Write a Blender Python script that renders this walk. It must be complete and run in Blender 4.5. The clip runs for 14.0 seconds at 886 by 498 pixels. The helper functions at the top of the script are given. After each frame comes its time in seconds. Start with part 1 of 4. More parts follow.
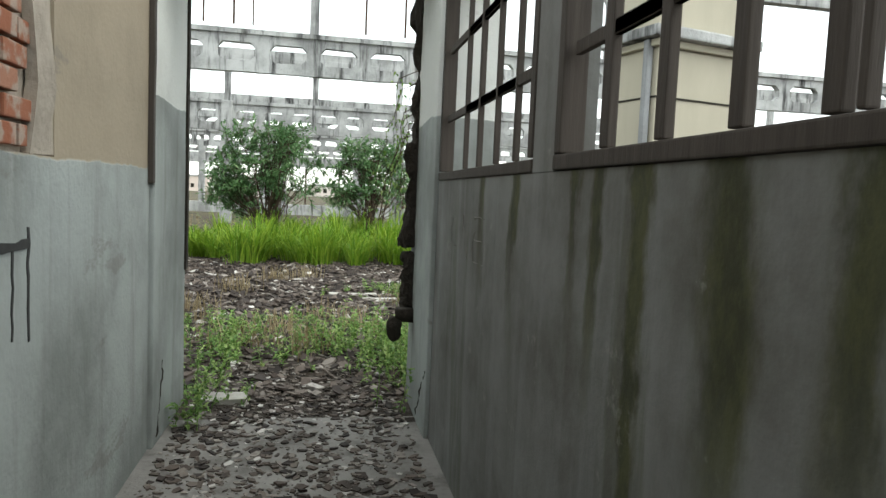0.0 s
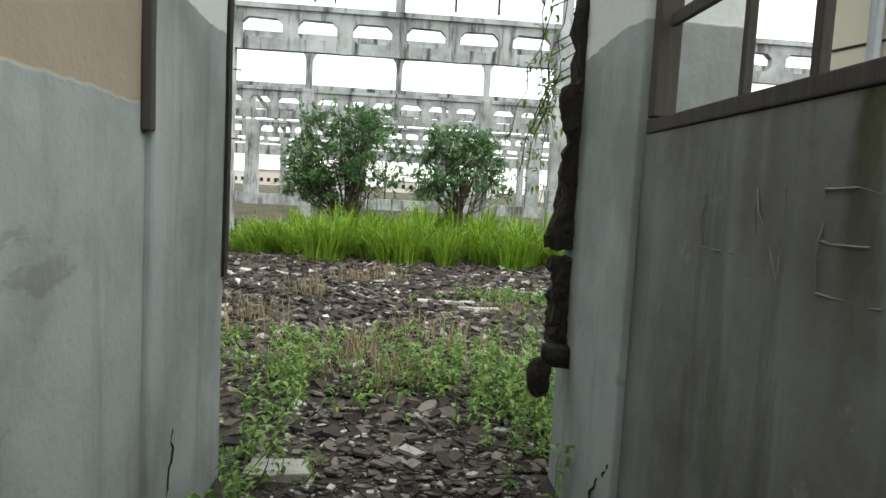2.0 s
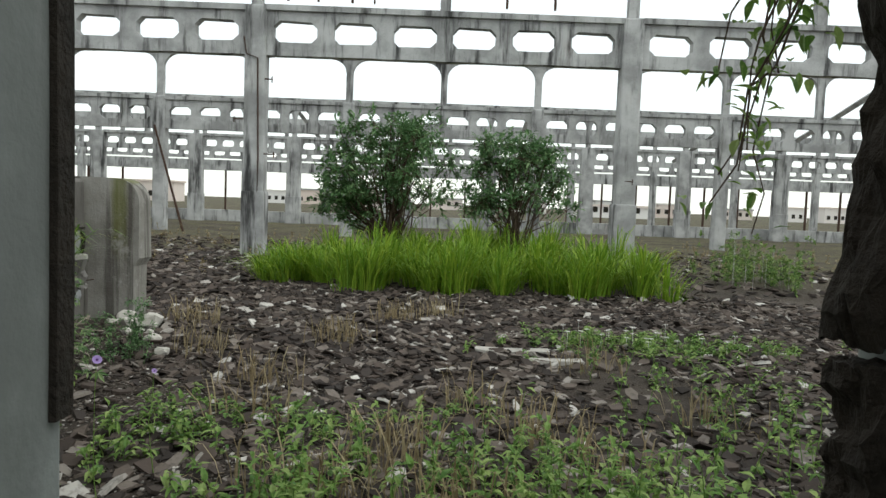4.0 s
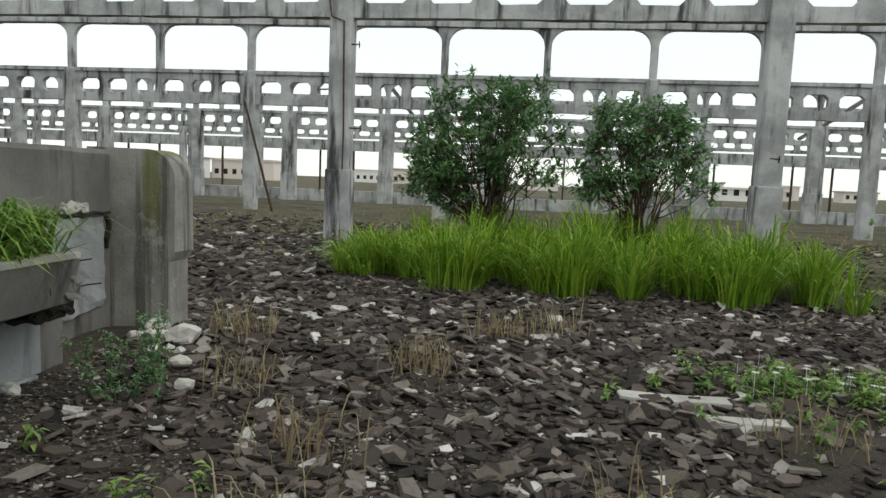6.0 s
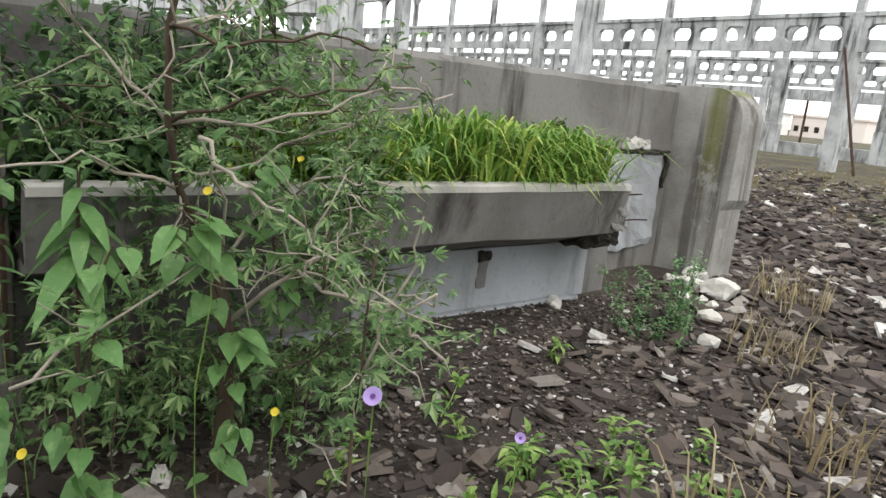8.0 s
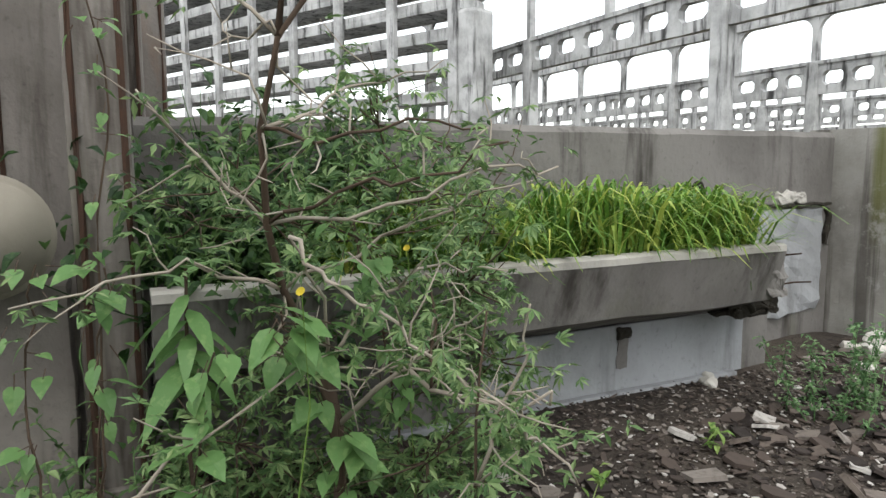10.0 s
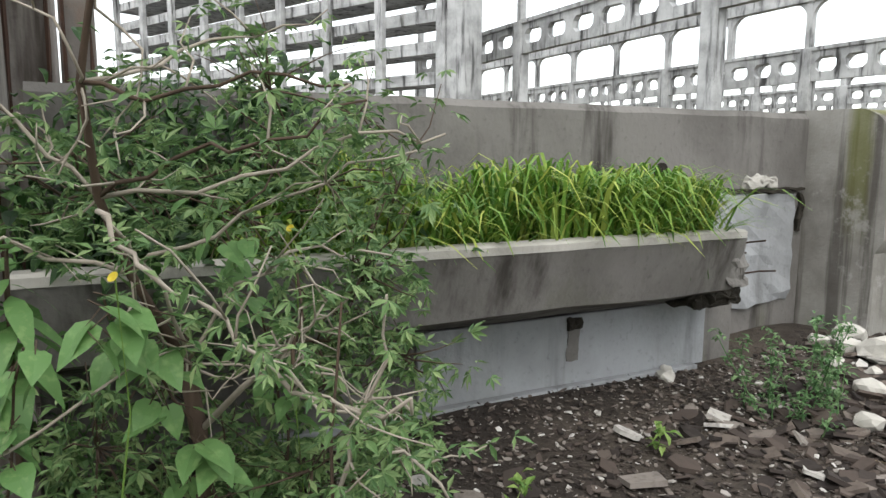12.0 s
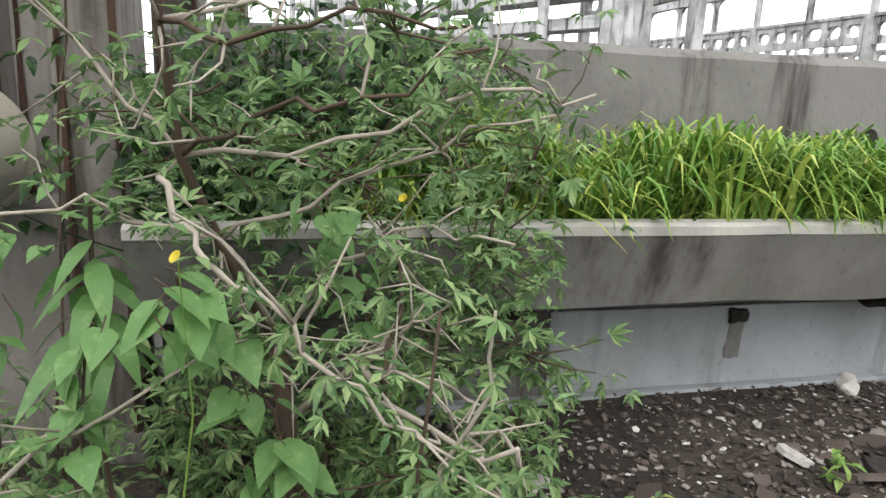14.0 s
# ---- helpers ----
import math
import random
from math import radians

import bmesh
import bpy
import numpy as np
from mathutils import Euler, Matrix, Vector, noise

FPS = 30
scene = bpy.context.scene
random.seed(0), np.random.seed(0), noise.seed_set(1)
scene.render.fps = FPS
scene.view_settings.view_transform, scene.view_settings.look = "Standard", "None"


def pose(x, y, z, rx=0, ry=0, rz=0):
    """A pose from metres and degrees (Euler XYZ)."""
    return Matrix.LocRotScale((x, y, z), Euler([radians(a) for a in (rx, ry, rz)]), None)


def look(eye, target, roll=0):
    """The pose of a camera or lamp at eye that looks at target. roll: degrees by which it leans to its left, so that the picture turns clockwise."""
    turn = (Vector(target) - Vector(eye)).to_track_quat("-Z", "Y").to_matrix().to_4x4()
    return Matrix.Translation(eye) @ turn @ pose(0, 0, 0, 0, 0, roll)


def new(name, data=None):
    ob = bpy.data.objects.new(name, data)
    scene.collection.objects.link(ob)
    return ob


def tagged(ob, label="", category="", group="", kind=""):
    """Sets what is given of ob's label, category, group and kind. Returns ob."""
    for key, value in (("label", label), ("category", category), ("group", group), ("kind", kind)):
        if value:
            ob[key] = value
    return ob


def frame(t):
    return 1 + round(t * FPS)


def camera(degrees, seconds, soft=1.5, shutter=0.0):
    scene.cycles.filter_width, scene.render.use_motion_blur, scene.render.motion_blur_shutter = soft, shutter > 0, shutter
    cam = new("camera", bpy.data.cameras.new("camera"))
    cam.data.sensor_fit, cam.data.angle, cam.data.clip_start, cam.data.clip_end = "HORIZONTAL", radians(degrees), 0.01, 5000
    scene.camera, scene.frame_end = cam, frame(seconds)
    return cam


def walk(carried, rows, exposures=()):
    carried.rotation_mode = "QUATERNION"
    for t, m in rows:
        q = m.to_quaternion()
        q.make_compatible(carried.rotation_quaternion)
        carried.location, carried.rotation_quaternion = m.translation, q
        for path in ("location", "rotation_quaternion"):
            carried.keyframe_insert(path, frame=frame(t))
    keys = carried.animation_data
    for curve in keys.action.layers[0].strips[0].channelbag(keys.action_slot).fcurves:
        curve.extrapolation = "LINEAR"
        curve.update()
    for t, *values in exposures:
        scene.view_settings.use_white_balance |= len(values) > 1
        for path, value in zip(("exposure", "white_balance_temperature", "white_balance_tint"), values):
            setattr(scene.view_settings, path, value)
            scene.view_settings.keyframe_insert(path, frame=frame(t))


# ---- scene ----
cam = camera(66.0, 14.0)
METRES, EYE, TILT, LEAN, TURN = 8.0, 1.5, 0.0, 0.0, -10.3
PATH = [
    (0, (1.185, 2.077, 1.618), (1.548, 4.037, 1.463), 2.5),
    (0.5, (1.077, 2.492, 1.57), (1.31, 4.471, 1.4), 3.3),
    (1, (1.065, 2.942, 1.553), (1.27, 4.926, 1.405), 2.9),
    (1.5, (1.046, 3.5, 1.508), (1.222, 5.487, 1.353), 3.5),
    (2, (1.052, 3.98, 1.476), (1.196, 5.968, 1.302), 3.1),
    (2.5, (1.054, 4.38, 1.477), (1.144, 6.372, 1.316), 1.5),
    (3, (1.01, 4.84, 1.46), (1.101, 6.835, 1.354), 1.8),
    (4.3, (1.0, 6.28, 1.47), (0.99, 8.28, 1.33), 2.2),
    (5.5, (0.864, 7.523, 1.5), (0.828, 9.516, 1.336), 2.8),
    (6, (0.745, 7.923, 1.454), (0.486, 9.897, 1.255), 2.4),
    (6.5, (0.688, 8.08, 1.395), (0.018, 9.948, 1.149), 2.6),
    (7, (0.622, 8.19, 1.409), (-0.501, 9.813, 1.09), 2.3),
    (7.5, (0.628, 8.223, 1.394), (-0.791, 9.581, 1.008), 5.2),
    (8, (0.621, 8.28, 1.356), (-0.916, 9.486, 0.916), 5.6),
    (8.5, (0.53, 8.338, 1.368), (-1.107, 9.409, 0.935), 4.3),
    (11, (0.529, 8.6, 1.345), (-1.297, 9.4, 1.161), -1.6),
    (11.5, (0.489, 8.719, 1.331), (-1.31, 9.577, 1.15), -3.7),
    (12, (0.426, 8.843, 1.319), (-1.355, 9.714, 1.035), 0.3),
    (12.5, (0.346, 8.942, 1.315), (-1.482, 9.706, 1.017), 0.2),
    (13, (0.329, 9.063, 1.31), (-1.552, 9.666, 0.973), 0.4),
    (13.5, (0.291, 9.169, 1.32), (-1.624, 9.635, 0.957), 2.0),
    (14, (0.12, 9.013, 1.353), (-1.779, 9.473, 0.905), 2.3),
]
walk(cam, [(t, look(eye, target, roll)) for t, eye, target, roll in PATH],
     [(0.0, 0.6, 6500, 3), (0.6, 0.52, 6500, 3), (2.0, 0.5, 6500, 3), (3.0, 0.15, 6500, 4), (5.5, -0.35, 6500, 3), (6.4, -0.3, 6500, 4), (7.5, 0.5, 6500, 8), (8.5, 0.65, 6500, 9),
      (11.0, 0.42, 6500, 9), (12.0, 0.55, 6500, 9), (13.5, 0.8, 6500, 10), (14.0, 0.85, 6500, 10)])


# ---- light ----
world = bpy.data.worlds.new("overcast_sky")
scene.world = world
world.use_nodes = True
wn, wl = world.node_tree.nodes, world.node_tree.links
wn.clear()
sky = wn.new("ShaderNodeTexSky")
sky.sky_type, sky.sun_disc = 'NISHITA', False
sky.sun_elevation, sky.sun_rotation = radians(52), radians(114)
sky_bg = wn.new("ShaderNodeBackground")
sky_bg.inputs["Strength"].default_value = 0.05
cloud_bg = wn.new("ShaderNodeBackground")
cloud_bg.inputs["Color"].default_value = (1.0, 1.0, 0.985, 1)
cloud_bg.inputs["Strength"].default_value = 1.15
both = wn.new("ShaderNodeAddShader")
wout = wn.new("ShaderNodeOutputWorld")
wl.new(sky.outputs[0], sky_bg.inputs["Color"])
wl.new(sky_bg.outputs[0], both.inputs[0])
wl.new(cloud_bg.outputs[0], both.inputs[1])
wl.new(both.outputs[0], wout.inputs["Surface"])
sun = new("sun", bpy.data.lights.new("sun", 'SUN'))
sun.data.energy, sun.data.angle, sun.data.color = 1.3, radians(60), (1.0, 0.975, 0.93)
sun.matrix_world = look((0, 0, 30), (-21, 9.5, 0))


# ---- materials ----
class Mat:
    """A small builder of node materials in world metres."""

    def __init__(self, name, rough=0.85, metal=0.0):
        self.m = bpy.data.materials.new(name)
        self.m.use_nodes = True
        self.t = self.m.node_tree
        self.n, self.l = self.t.nodes, self.t.links
        self.b = self.n["Principled BSDF"]
        self.b.inputs["Roughness"].default_value = rough
        self.b.inputs["Metallic"].default_value = metal
        self.b.inputs["Specular IOR Level"].default_value = 0.3
        self.geo = self.n.new("ShaderNodeNewGeometry")
        self.info = self.n.new("ShaderNodeObjectInfo")

    def val(self, v):
        x = self.n.new("ShaderNodeValue")
        x.outputs[0].default_value = v
        return x.outputs[0]

    def noise(self, scale, stretch=(1, 1, 1), detail=5, rough=0.6, shift=(0, 0, 0)):
        mp = self.n.new("ShaderNodeMapping")
        mp.inputs["Scale"].default_value = stretch
        mp.inputs["Location"].default_value = shift
        self.l.new(self.geo.outputs["Position"], mp.inputs["Vector"])
        tx = self.n.new("ShaderNodeTexNoise")
        tx.inputs["Scale"].default_value, tx.inputs["Detail"].default_value = scale, detail
        tx.inputs["Roughness"].default_value = rough
        self.l.new(mp.outputs[0], tx.inputs["Vector"])
        return tx.outputs["Fac"]

    def step(self, fac, a, b):
        r = self.n.new("ShaderNodeMapRange")
        r.interpolation_type = 'SMOOTHSTEP'
        r.inputs["From Min"].default_value, r.inputs["From Max"].default_value = a, b
        self.l.new(fac, r.inputs["Value"])
        return r.outputs[0]

    def math(self, op, a, b):
        x = self.n.new("ShaderNodeMath")
        x.operation = op
        for k, v in enumerate((a, b)):
            if isinstance(v, (int, float)):
                x.inputs[k].default_value = v
            else:
                self.l.new(v, x.inputs[k])
        return x.outputs[0]

    def xyz(self, k):
        s = self.n.new("ShaderNodeSeparateXYZ")
        self.l.new(self.geo.outputs["Position"], s.inputs[0])
        return s.outputs[k]

    def mix(self, fac, a, b, mode='MIX'):
        x = self.n.new("ShaderNodeMix")
        x.data_type, x.blend_type = 'RGBA', mode
        for k, v in ((0, fac), (6, a), (7, b)):
            if isinstance(v, tuple):
                x.inputs[k].default_value = (*v, 1)
            elif isinstance(v, (int, float)):
                x.inputs[k].default_value = v
            else:
                self.l.new(v, x.inputs[k])
        return x.outputs[2]

    def ramp(self, fac, stops):
        r = self.n.new("ShaderNodeValToRGB")
        e = r.color_ramp.elements
        while len(e) < len(stops):
            e.new(0.5)
        for el, (p, c) in zip(e, stops):
            el.position, el.color = p, (*c, 1)
        self.l.new(fac, r.inputs[0])
        return r.outputs[0]

    def done(self, color, bump=None, strength=0.4, dist=0.01):
        self.l.new(color, self.b.inputs["Base Color"])
        if bump is not None:
            bp = self.n.new("ShaderNodeBump")
            bp.inputs["Strength"].default_value, bp.inputs["Distance"].default_value = strength, dist
            self.l.new(bump, bp.inputs["Height"])
            self.l.new(bp.outputs[0], self.b.inputs["Normal"])
        return self.m


def concrete_mat(name, light, dark, streak=0.5, moss=0.0, rust=0.0):
    k = Mat(name, 0.9)
    big = k.noise(1.1, detail=6)
    run = k.noise(3.2, (1, 1, 0.12), 5, 0.65)
    fine = k.noise(26, detail=4)
    c = k.mix(k.step(big, 0.35, 0.68), light, tuple((a + b) / 2 for a, b in zip(light, dark)))
    c = k.mix(k.math('MULTIPLY', k.step(run, 0.49, 0.69), streak), c, dark)
    c = k.mix(k.math('MULTIPLY', k.step(fine, 0.55, 0.8), 0.35), c, tuple(v * 0.45 for v in dark))
    if moss:
        c = k.mix(k.math('MULTIPLY', k.step(k.noise(2.1, (1, 1, 0.25), 5, 0.6, (7, 3, 1)), 0.55, 0.7), moss), c, (0.09, 0.10, 0.035))
    if rust:
        c = k.mix(k.math('MULTIPLY', k.step(k.noise(1.7, (1, 1, 0.4), 6, 0.7, (2, 9, 4)), 0.6, 0.72), rust), c, (0.22, 0.11, 0.05))
    return k.done(c, k.math('ADD', fine, k.math('MULTIPLY', big, 1.5)), 0.5, 0.012)


M_FRAME = concrete_mat("weathered_frame_concrete", (0.51, 0.515, 0.51), (0.05, 0.05, 0.05), 1.0, 0.12, 0.1)
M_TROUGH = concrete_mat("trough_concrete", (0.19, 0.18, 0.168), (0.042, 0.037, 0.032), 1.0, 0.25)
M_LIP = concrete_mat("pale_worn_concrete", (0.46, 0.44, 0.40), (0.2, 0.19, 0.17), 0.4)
M_PANEL = concrete_mat("pale_rendered_panel", (0.34, 0.35, 0.36), (0.13, 0.13, 0.13), 0.7, 0.12)
M_POST = concrete_mat("brown_grey_post_concrete", (0.27, 0.248, 0.225), (0.05, 0.04, 0.032), 1.0, 0.2, 0.25)
M_FLOOR = concrete_mat("dusty_floor_concrete", (0.24, 0.23, 0.215), (0.075, 0.068, 0.06), 0.8)


def dado_mat(name, line, upper, peel=0.0):
    """Grey-green paint up to a worn line, lighter plaster above it."""
    k = Mat(name, 0.75)
    wob = k.noise(2.3, detail=6)
    run = k.noise(5.0, (1, 1, 0.08), 5, 0.6)
    blot = k.noise(1.3, detail=7, rough=0.62)
    fine = k.noise(40, detail=3)
    edge = k.math('ADD', k.xyz(2), k.math('MULTIPLY', k.math('SUBTRACT', wob, 0.5), 0.10))
    up = k.step(edge, line - 0.006, line + 0.006)
    paint = k.mix(k.step(blot, 0.36, 0.66), (0.325, 0.35, 0.338), (0.20, 0.213, 0.205))
    paint = k.mix(k.math('MULTIPLY', k.step(run, 0.5, 0.75), 0.6), paint, (0.13, 0.13, 0.115))
    paint = k.mix(k.math('MULTIPLY', k.step(k.noise(9, (1, 1, 0.15), 4, 0.5, (3, 1, 0)), 0.6, 0.75), 0.3), paint, (0.40, 0.41, 0.40))
    wash = k.mix(k.math('MULTIPLY', k.step(blot, 0.45, 0.75), 0.6), upper, tuple(v * 0.6 for v in upper))
    c = k.mix(up, paint, wash)
    c = k.mix(k.math('MULTIPLY', k.step(k.noise(0.9, (1, 1, 3), 6, 0.7, (5, 5, 5)), 0.63, 0.68), 0.45), c, (0.15, 0.14, 0.125))
    return k.done(c, k.math('ADD', k.math('MULTIPLY', fine, 0.3), k.math('ADD', blot, k.math('MULTIPLY', up, -0.3))), 0.45, 0.02)


M_WALL_L = dado_mat("grey_dado_under_beige_plaster", 1.70, (0.30, 0.25, 0.185))
M_PIER = dado_mat("grey_dado_under_white_plaster", 2.13, (0.62, 0.63, 0.60))
k = Mat("damp_grey_wall_paint", 0.8)
run = k.noise(4.6, (1, 1, 0.07), 6, 0.62)
run2 = k.noise(3.1, (1, 1, 0.11), 6, 0.62, (4, 8, 0))
blot = k.noise(1.6, detail=7, rough=0.65)
speck = k.noise(9, (1, 1, 0.5), 6, 0.7, (1, 6, 2))
c = k.mix(k.step(blot, 0.32, 0.7), (0.185, 0.188, 0.18), (0.098, 0.095, 0.085))
c = k.mix(k.math('MULTIPLY', k.step(run, 0.42, 0.74), 0.5), c, (0.25, 0.262, 0.262))
c = k.mix(k.math('MULTIPLY', k.step(k.noise(6.5, (1, 1, 0.05), 5, 0.6, (9, 1, 3)), 0.52, 0.7), 0.3), c, (0.085, 0.078, 0.066))
wob = k.math('MULTIPLY', k.math('SUBTRACT', k.noise(2.6, (1, 1, 0.5), 6, 0.65, (4, 8, 0)), 0.5), 0.34)
along = k.math('ADD', k.xyz(1), wob)
damp = k.math('MULTIPLY', k.step(run2, 0.56, 0.66), 0.5)
for y0, w, low in ((3.86, 0.07, 1.15), (3.60, 0.08, 0.6), (3.25, 0.12, 1.05), (2.93, 0.09, 1.2), (4.05, 0.05, 1.35), (5.2, 0.10, 1.3), (4.7, 0.06, 1.25), (2.4, 0.2, 1.1)):
    off = k.math('ABSOLUTE', k.math('SUBTRACT', along, y0), 0.0)
    near_ = k.step(k.math('SUBTRACT', 1.0, k.math('DIVIDE', off, w)), 0.0, 0.75)
    drop = k.step(k.math('ADD', k.xyz(2), k.math('MULTIPLY', wob, 2.0)), low - 0.35, low + 0.35)
    damp = k.math('MAXIMUM', damp, k.math('MULTIPLY', near_, drop))
c = k.mix(k.math('MULTIPLY', damp, 0.92), c, k.mix(k.step(speck, 0.4, 0.65), (0.030, 0.032, 0.012), (0.062, 0.066, 0.022)))
c = k.mix(k.math('MULTIPLY', k.step(k.noise(5, detail=6, rough=0.7), 0.62, 0.7), 0.3), c, (0.33, 0.32, 0.30))
M_WALL_R = k.done(c, k.math('ADD', blot, k.math('MULTIPLY', k.noise(45), 0.25)), 0.4, 0.015)

k = Mat("old_orange_brick", 0.92)
M_BRICK = k.done(k.mix(k.math('MULTIPLY', k.step(k.noise(11, detail=5), 0.48, 0.62), 0.8), k.mix(k.info.outputs["Random"], (0.24, 0.085, 0.045), (0.30, 0.15, 0.10)), (0.33, 0.28, 0.235)), k.noise(60), 0.6, 0.006)
k = Mat("crumbling_mortar", 0.95)
M_MORTAR = k.done(k.mix(k.noise(12), (0.42, 0.37, 0.31), (0.22, 0.19, 0.16)), k.noise(30), 0.8, 0.01)
k = Mat("weathered_dark_wood", 0.8)
M_WOOD = k.done(k.mix(k.noise(4, (8, 8, 0.5), 4), (0.075, 0.062, 0.052), (0.025, 0.02, 0.017)), k.noise(9, (6, 6, 0.6)), 0.5, 0.006)
k = Mat("rotten_black_wood", 0.95)
M_ROT = k.done(k.mix(k.noise(14), (0.012, 0.011, 0.010), (0.05, 0.04, 0.03)), k.noise(22), 0.9, 0.03)
k = Mat("rusty_steel", 0.8, 0.3)
M_RUST = k.done(k.mix(k.noise(18), (0.10, 0.05, 0.03), (0.045, 0.035, 0.03)), k.noise(50), 0.4, 0.003)
k = Mat("soil_with_slate_dust", 0.97)
big = k.noise(0.45, detail=8, rough=0.7)
fine = k.noise(15, detail=8, rough=0.75)
c = k.mix(k.step(big, 0.4, 0.62), (0.040, 0.032, 0.026), (0.085, 0.069, 0.055))
c = k.mix(k.step(fine, 0.52, 0.68), c, (0.018, 0.014, 0.011))
c = k.mix(k.math('MULTIPLY', k.step(k.noise(38, detail=5, rough=0.7, shift=(5, 2, 1)), 0.62, 0.7), 0.6), c, (0.30, 0.27, 0.23))
farm = k.math('MULTIPLY', k.step(k.xyz(1), 16.5, 24), k.step(k.noise(0.8, detail=7, rough=0.75, shift=(1, 4, 2)), 0.38, 0.6))
c = k.mix(k.math('MULTIPLY', farm, 0.8), c, (0.12, 0.11, 0.055))
M_SOIL = k.done(c, k.math('ADD', fine, k.noise(45)), 0.9, 0.03)


def shard_mat(name, pick):
    k = Mat(name, 0.85)
    r = k.info.outputs["Random"] if pick == 'object' else k.geo.outputs["Random Per Island"]
    c = k.ramp(r, [(0.0, (0.017, 0.013, 0.011)), (0.3, (0.036, 0.028, 0.024)), (0.62, (0.075, 0.057, 0.047)),
                   (0.85, (0.135, 0.110, 0.092)), (0.955, (0.25, 0.225, 0.20)), (1.0, (0.60, 0.58, 0.54))])
    c = k.mix(k.math('MULTIPLY', k.step(k.noise(28, detail=5), 0.45, 0.7), 0.5), c, (0.05, 0.04, 0.034))
    return k.done(c, k.noise(60), 0.4, 0.004)


M_SHARD, M_SHARDS = shard_mat("broken_tile_piece", 'object'), shard_mat("broken_tile_rubble", 'island')
k = Mat("pale_gravel", 0.9)
M_GRAVEL = k.done(k.ramp(k.geo.outputs["Random Per Island"], [(0.0, (0.04, 0.033, 0.028)), (0.45, (0.12, 0.10, 0.085)), (0.85, (0.26, 0.235, 0.21)), (1.0, (0.55, 0.53, 0.50))]), k.noise(60), 0.4, 0.004)
k = Mat("white_rubble_stone", 0.9)
M_ROCK = k.done(k.mix(k.noise(9, detail=6), (0.62, 0.60, 0.55), (0.36, 0.34, 0.30)), k.noise(20), 0.7, 0.01)


def leaf_mat(name, a, b, c, rough=0.5):
    k = Mat(name, rough)
    col = k.ramp(k.geo.outputs["Random Per Island"], [(0.0, a), (0.6, b), (1.0, c)])
    col = k.mix(k.math('MULTIPLY', k.step(k.noise(1.2, detail=3), 0.4, 0.65), 0.35), col, a)
    col = k.mix(k.math('MULTIPLY', k.step(k.noise(38, detail=4), 0.5, 0.68), 0.4), col, c)
    k.l.new(col, k.b.inputs["Base Color"])
    tr = k.n.new("ShaderNodeBsdfTranslucent")
    k.l.new(col, tr.inputs["Color"])
    ms = k.n.new("ShaderNodeMixShader")
    ms.inputs[0].default_value = 0.3
    k.l.new(k.b.outputs[0], ms.inputs[1])
    k.l.new(tr.outputs[0], ms.inputs[2])
    k.l.new(ms.outputs[0], k.n["Material Output"].inputs["Surface"])
    return k.m


M_BUSH = leaf_mat("dark_bush_leaf", (0.05, 0.125, 0.042), (0.12, 0.235, 0.09), (0.27, 0.40, 0.19))
M_GRASS = leaf_mat("bright_grass_blade", (0.085, 0.19, 0.012), (0.19, 0.33, 0.025), (0.36, 0.46, 0.06))
M_TGRASS = leaf_mat("trough_grass_blade", (0.05, 0.14, 0.018), (0.14, 0.27, 0.04), (0.42, 0.47, 0.10))
# thicket greens darkened so the leaf colour carries the shade under the shrub
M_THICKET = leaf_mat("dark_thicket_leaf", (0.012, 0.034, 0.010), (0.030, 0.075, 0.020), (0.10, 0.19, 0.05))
M_WEED = leaf_mat("weed_leaf", (0.07, 0.16, 0.03), (0.17, 0.29, 0.06), (0.33, 0.42, 0.14))
M_SHRUB = leaf_mat("shrub_leaf", (0.06, 0.125, 0.045), (0.14, 0.24, 0.085), (0.31, 0.41, 0.18))
M_BROAD = leaf_mat("broad_pale_leaf", (0.06, 0.155, 0.045), (0.15, 0.285, 0.095), (0.30, 0.43, 0.17), 0.45)
M_DRY = leaf_mat("dry_straw", (0.20, 0.15, 0.08), (0.30, 0.24, 0.14), (0.42, 0.36, 0.22), 0.8)
M_YELLOW = leaf_mat("yellow_petal", (0.55, 0.42, 0.02), (0.7, 0.55, 0.05), (0.8, 0.65, 0.1))
M_WHITE = leaf_mat("white_petal", (0.6, 0.6, 0.58), (0.7, 0.7, 0.68), (0.8, 0.8, 0.78))
M_THROAT = leaf_mat("dark_purple_throat", (0.10, 0.03, 0.16), (0.12, 0.04, 0.2), (0.14, 0.05, 0.22))
M_PURPLE = leaf_mat("lilac_petal", (0.36, 0.24, 0.55), (0.42, 0.30, 0.62), (0.50, 0.38, 0.70))
k = Mat("brown_bark", 0.9)
M_BARK = k.done(k.mix(k.noise(20, (1, 1, 0.3)), (0.11, 0.075, 0.05), (0.045, 0.032, 0.025)), k.noise(40, (1, 1, 0.3)), 0.7, 0.005)
k = Mat("bleached_twig", 0.85)
M_TWIG = k.done(k.mix(k.noise(14), (0.46, 0.41, 0.34), (0.20, 0.17, 0.135)), k.noise(50), 0.5, 0.003)
k = Mat("beige_render", 0.85)
M_BEIGE = k.done(k.mix(k.noise(2.5, (1, 1, 0.3), 6), (0.52, 0.48, 0.38), (0.36, 0.33, 0.26)), k.noise(40), 0.3, 0.004)
k = Mat("black_paint_smear", 0.7)
M_BLACK = k.done(k.mix(k.noise(30), (0.015, 0.015, 0.016), (0.05, 0.05, 0.05)))
k = Mat("grey_chalk_mark", 0.9)
M_CHALK = k.done(k.mix(k.noise(30), (0.20, 0.195, 0.18), (0.15, 0.145, 0.13)))
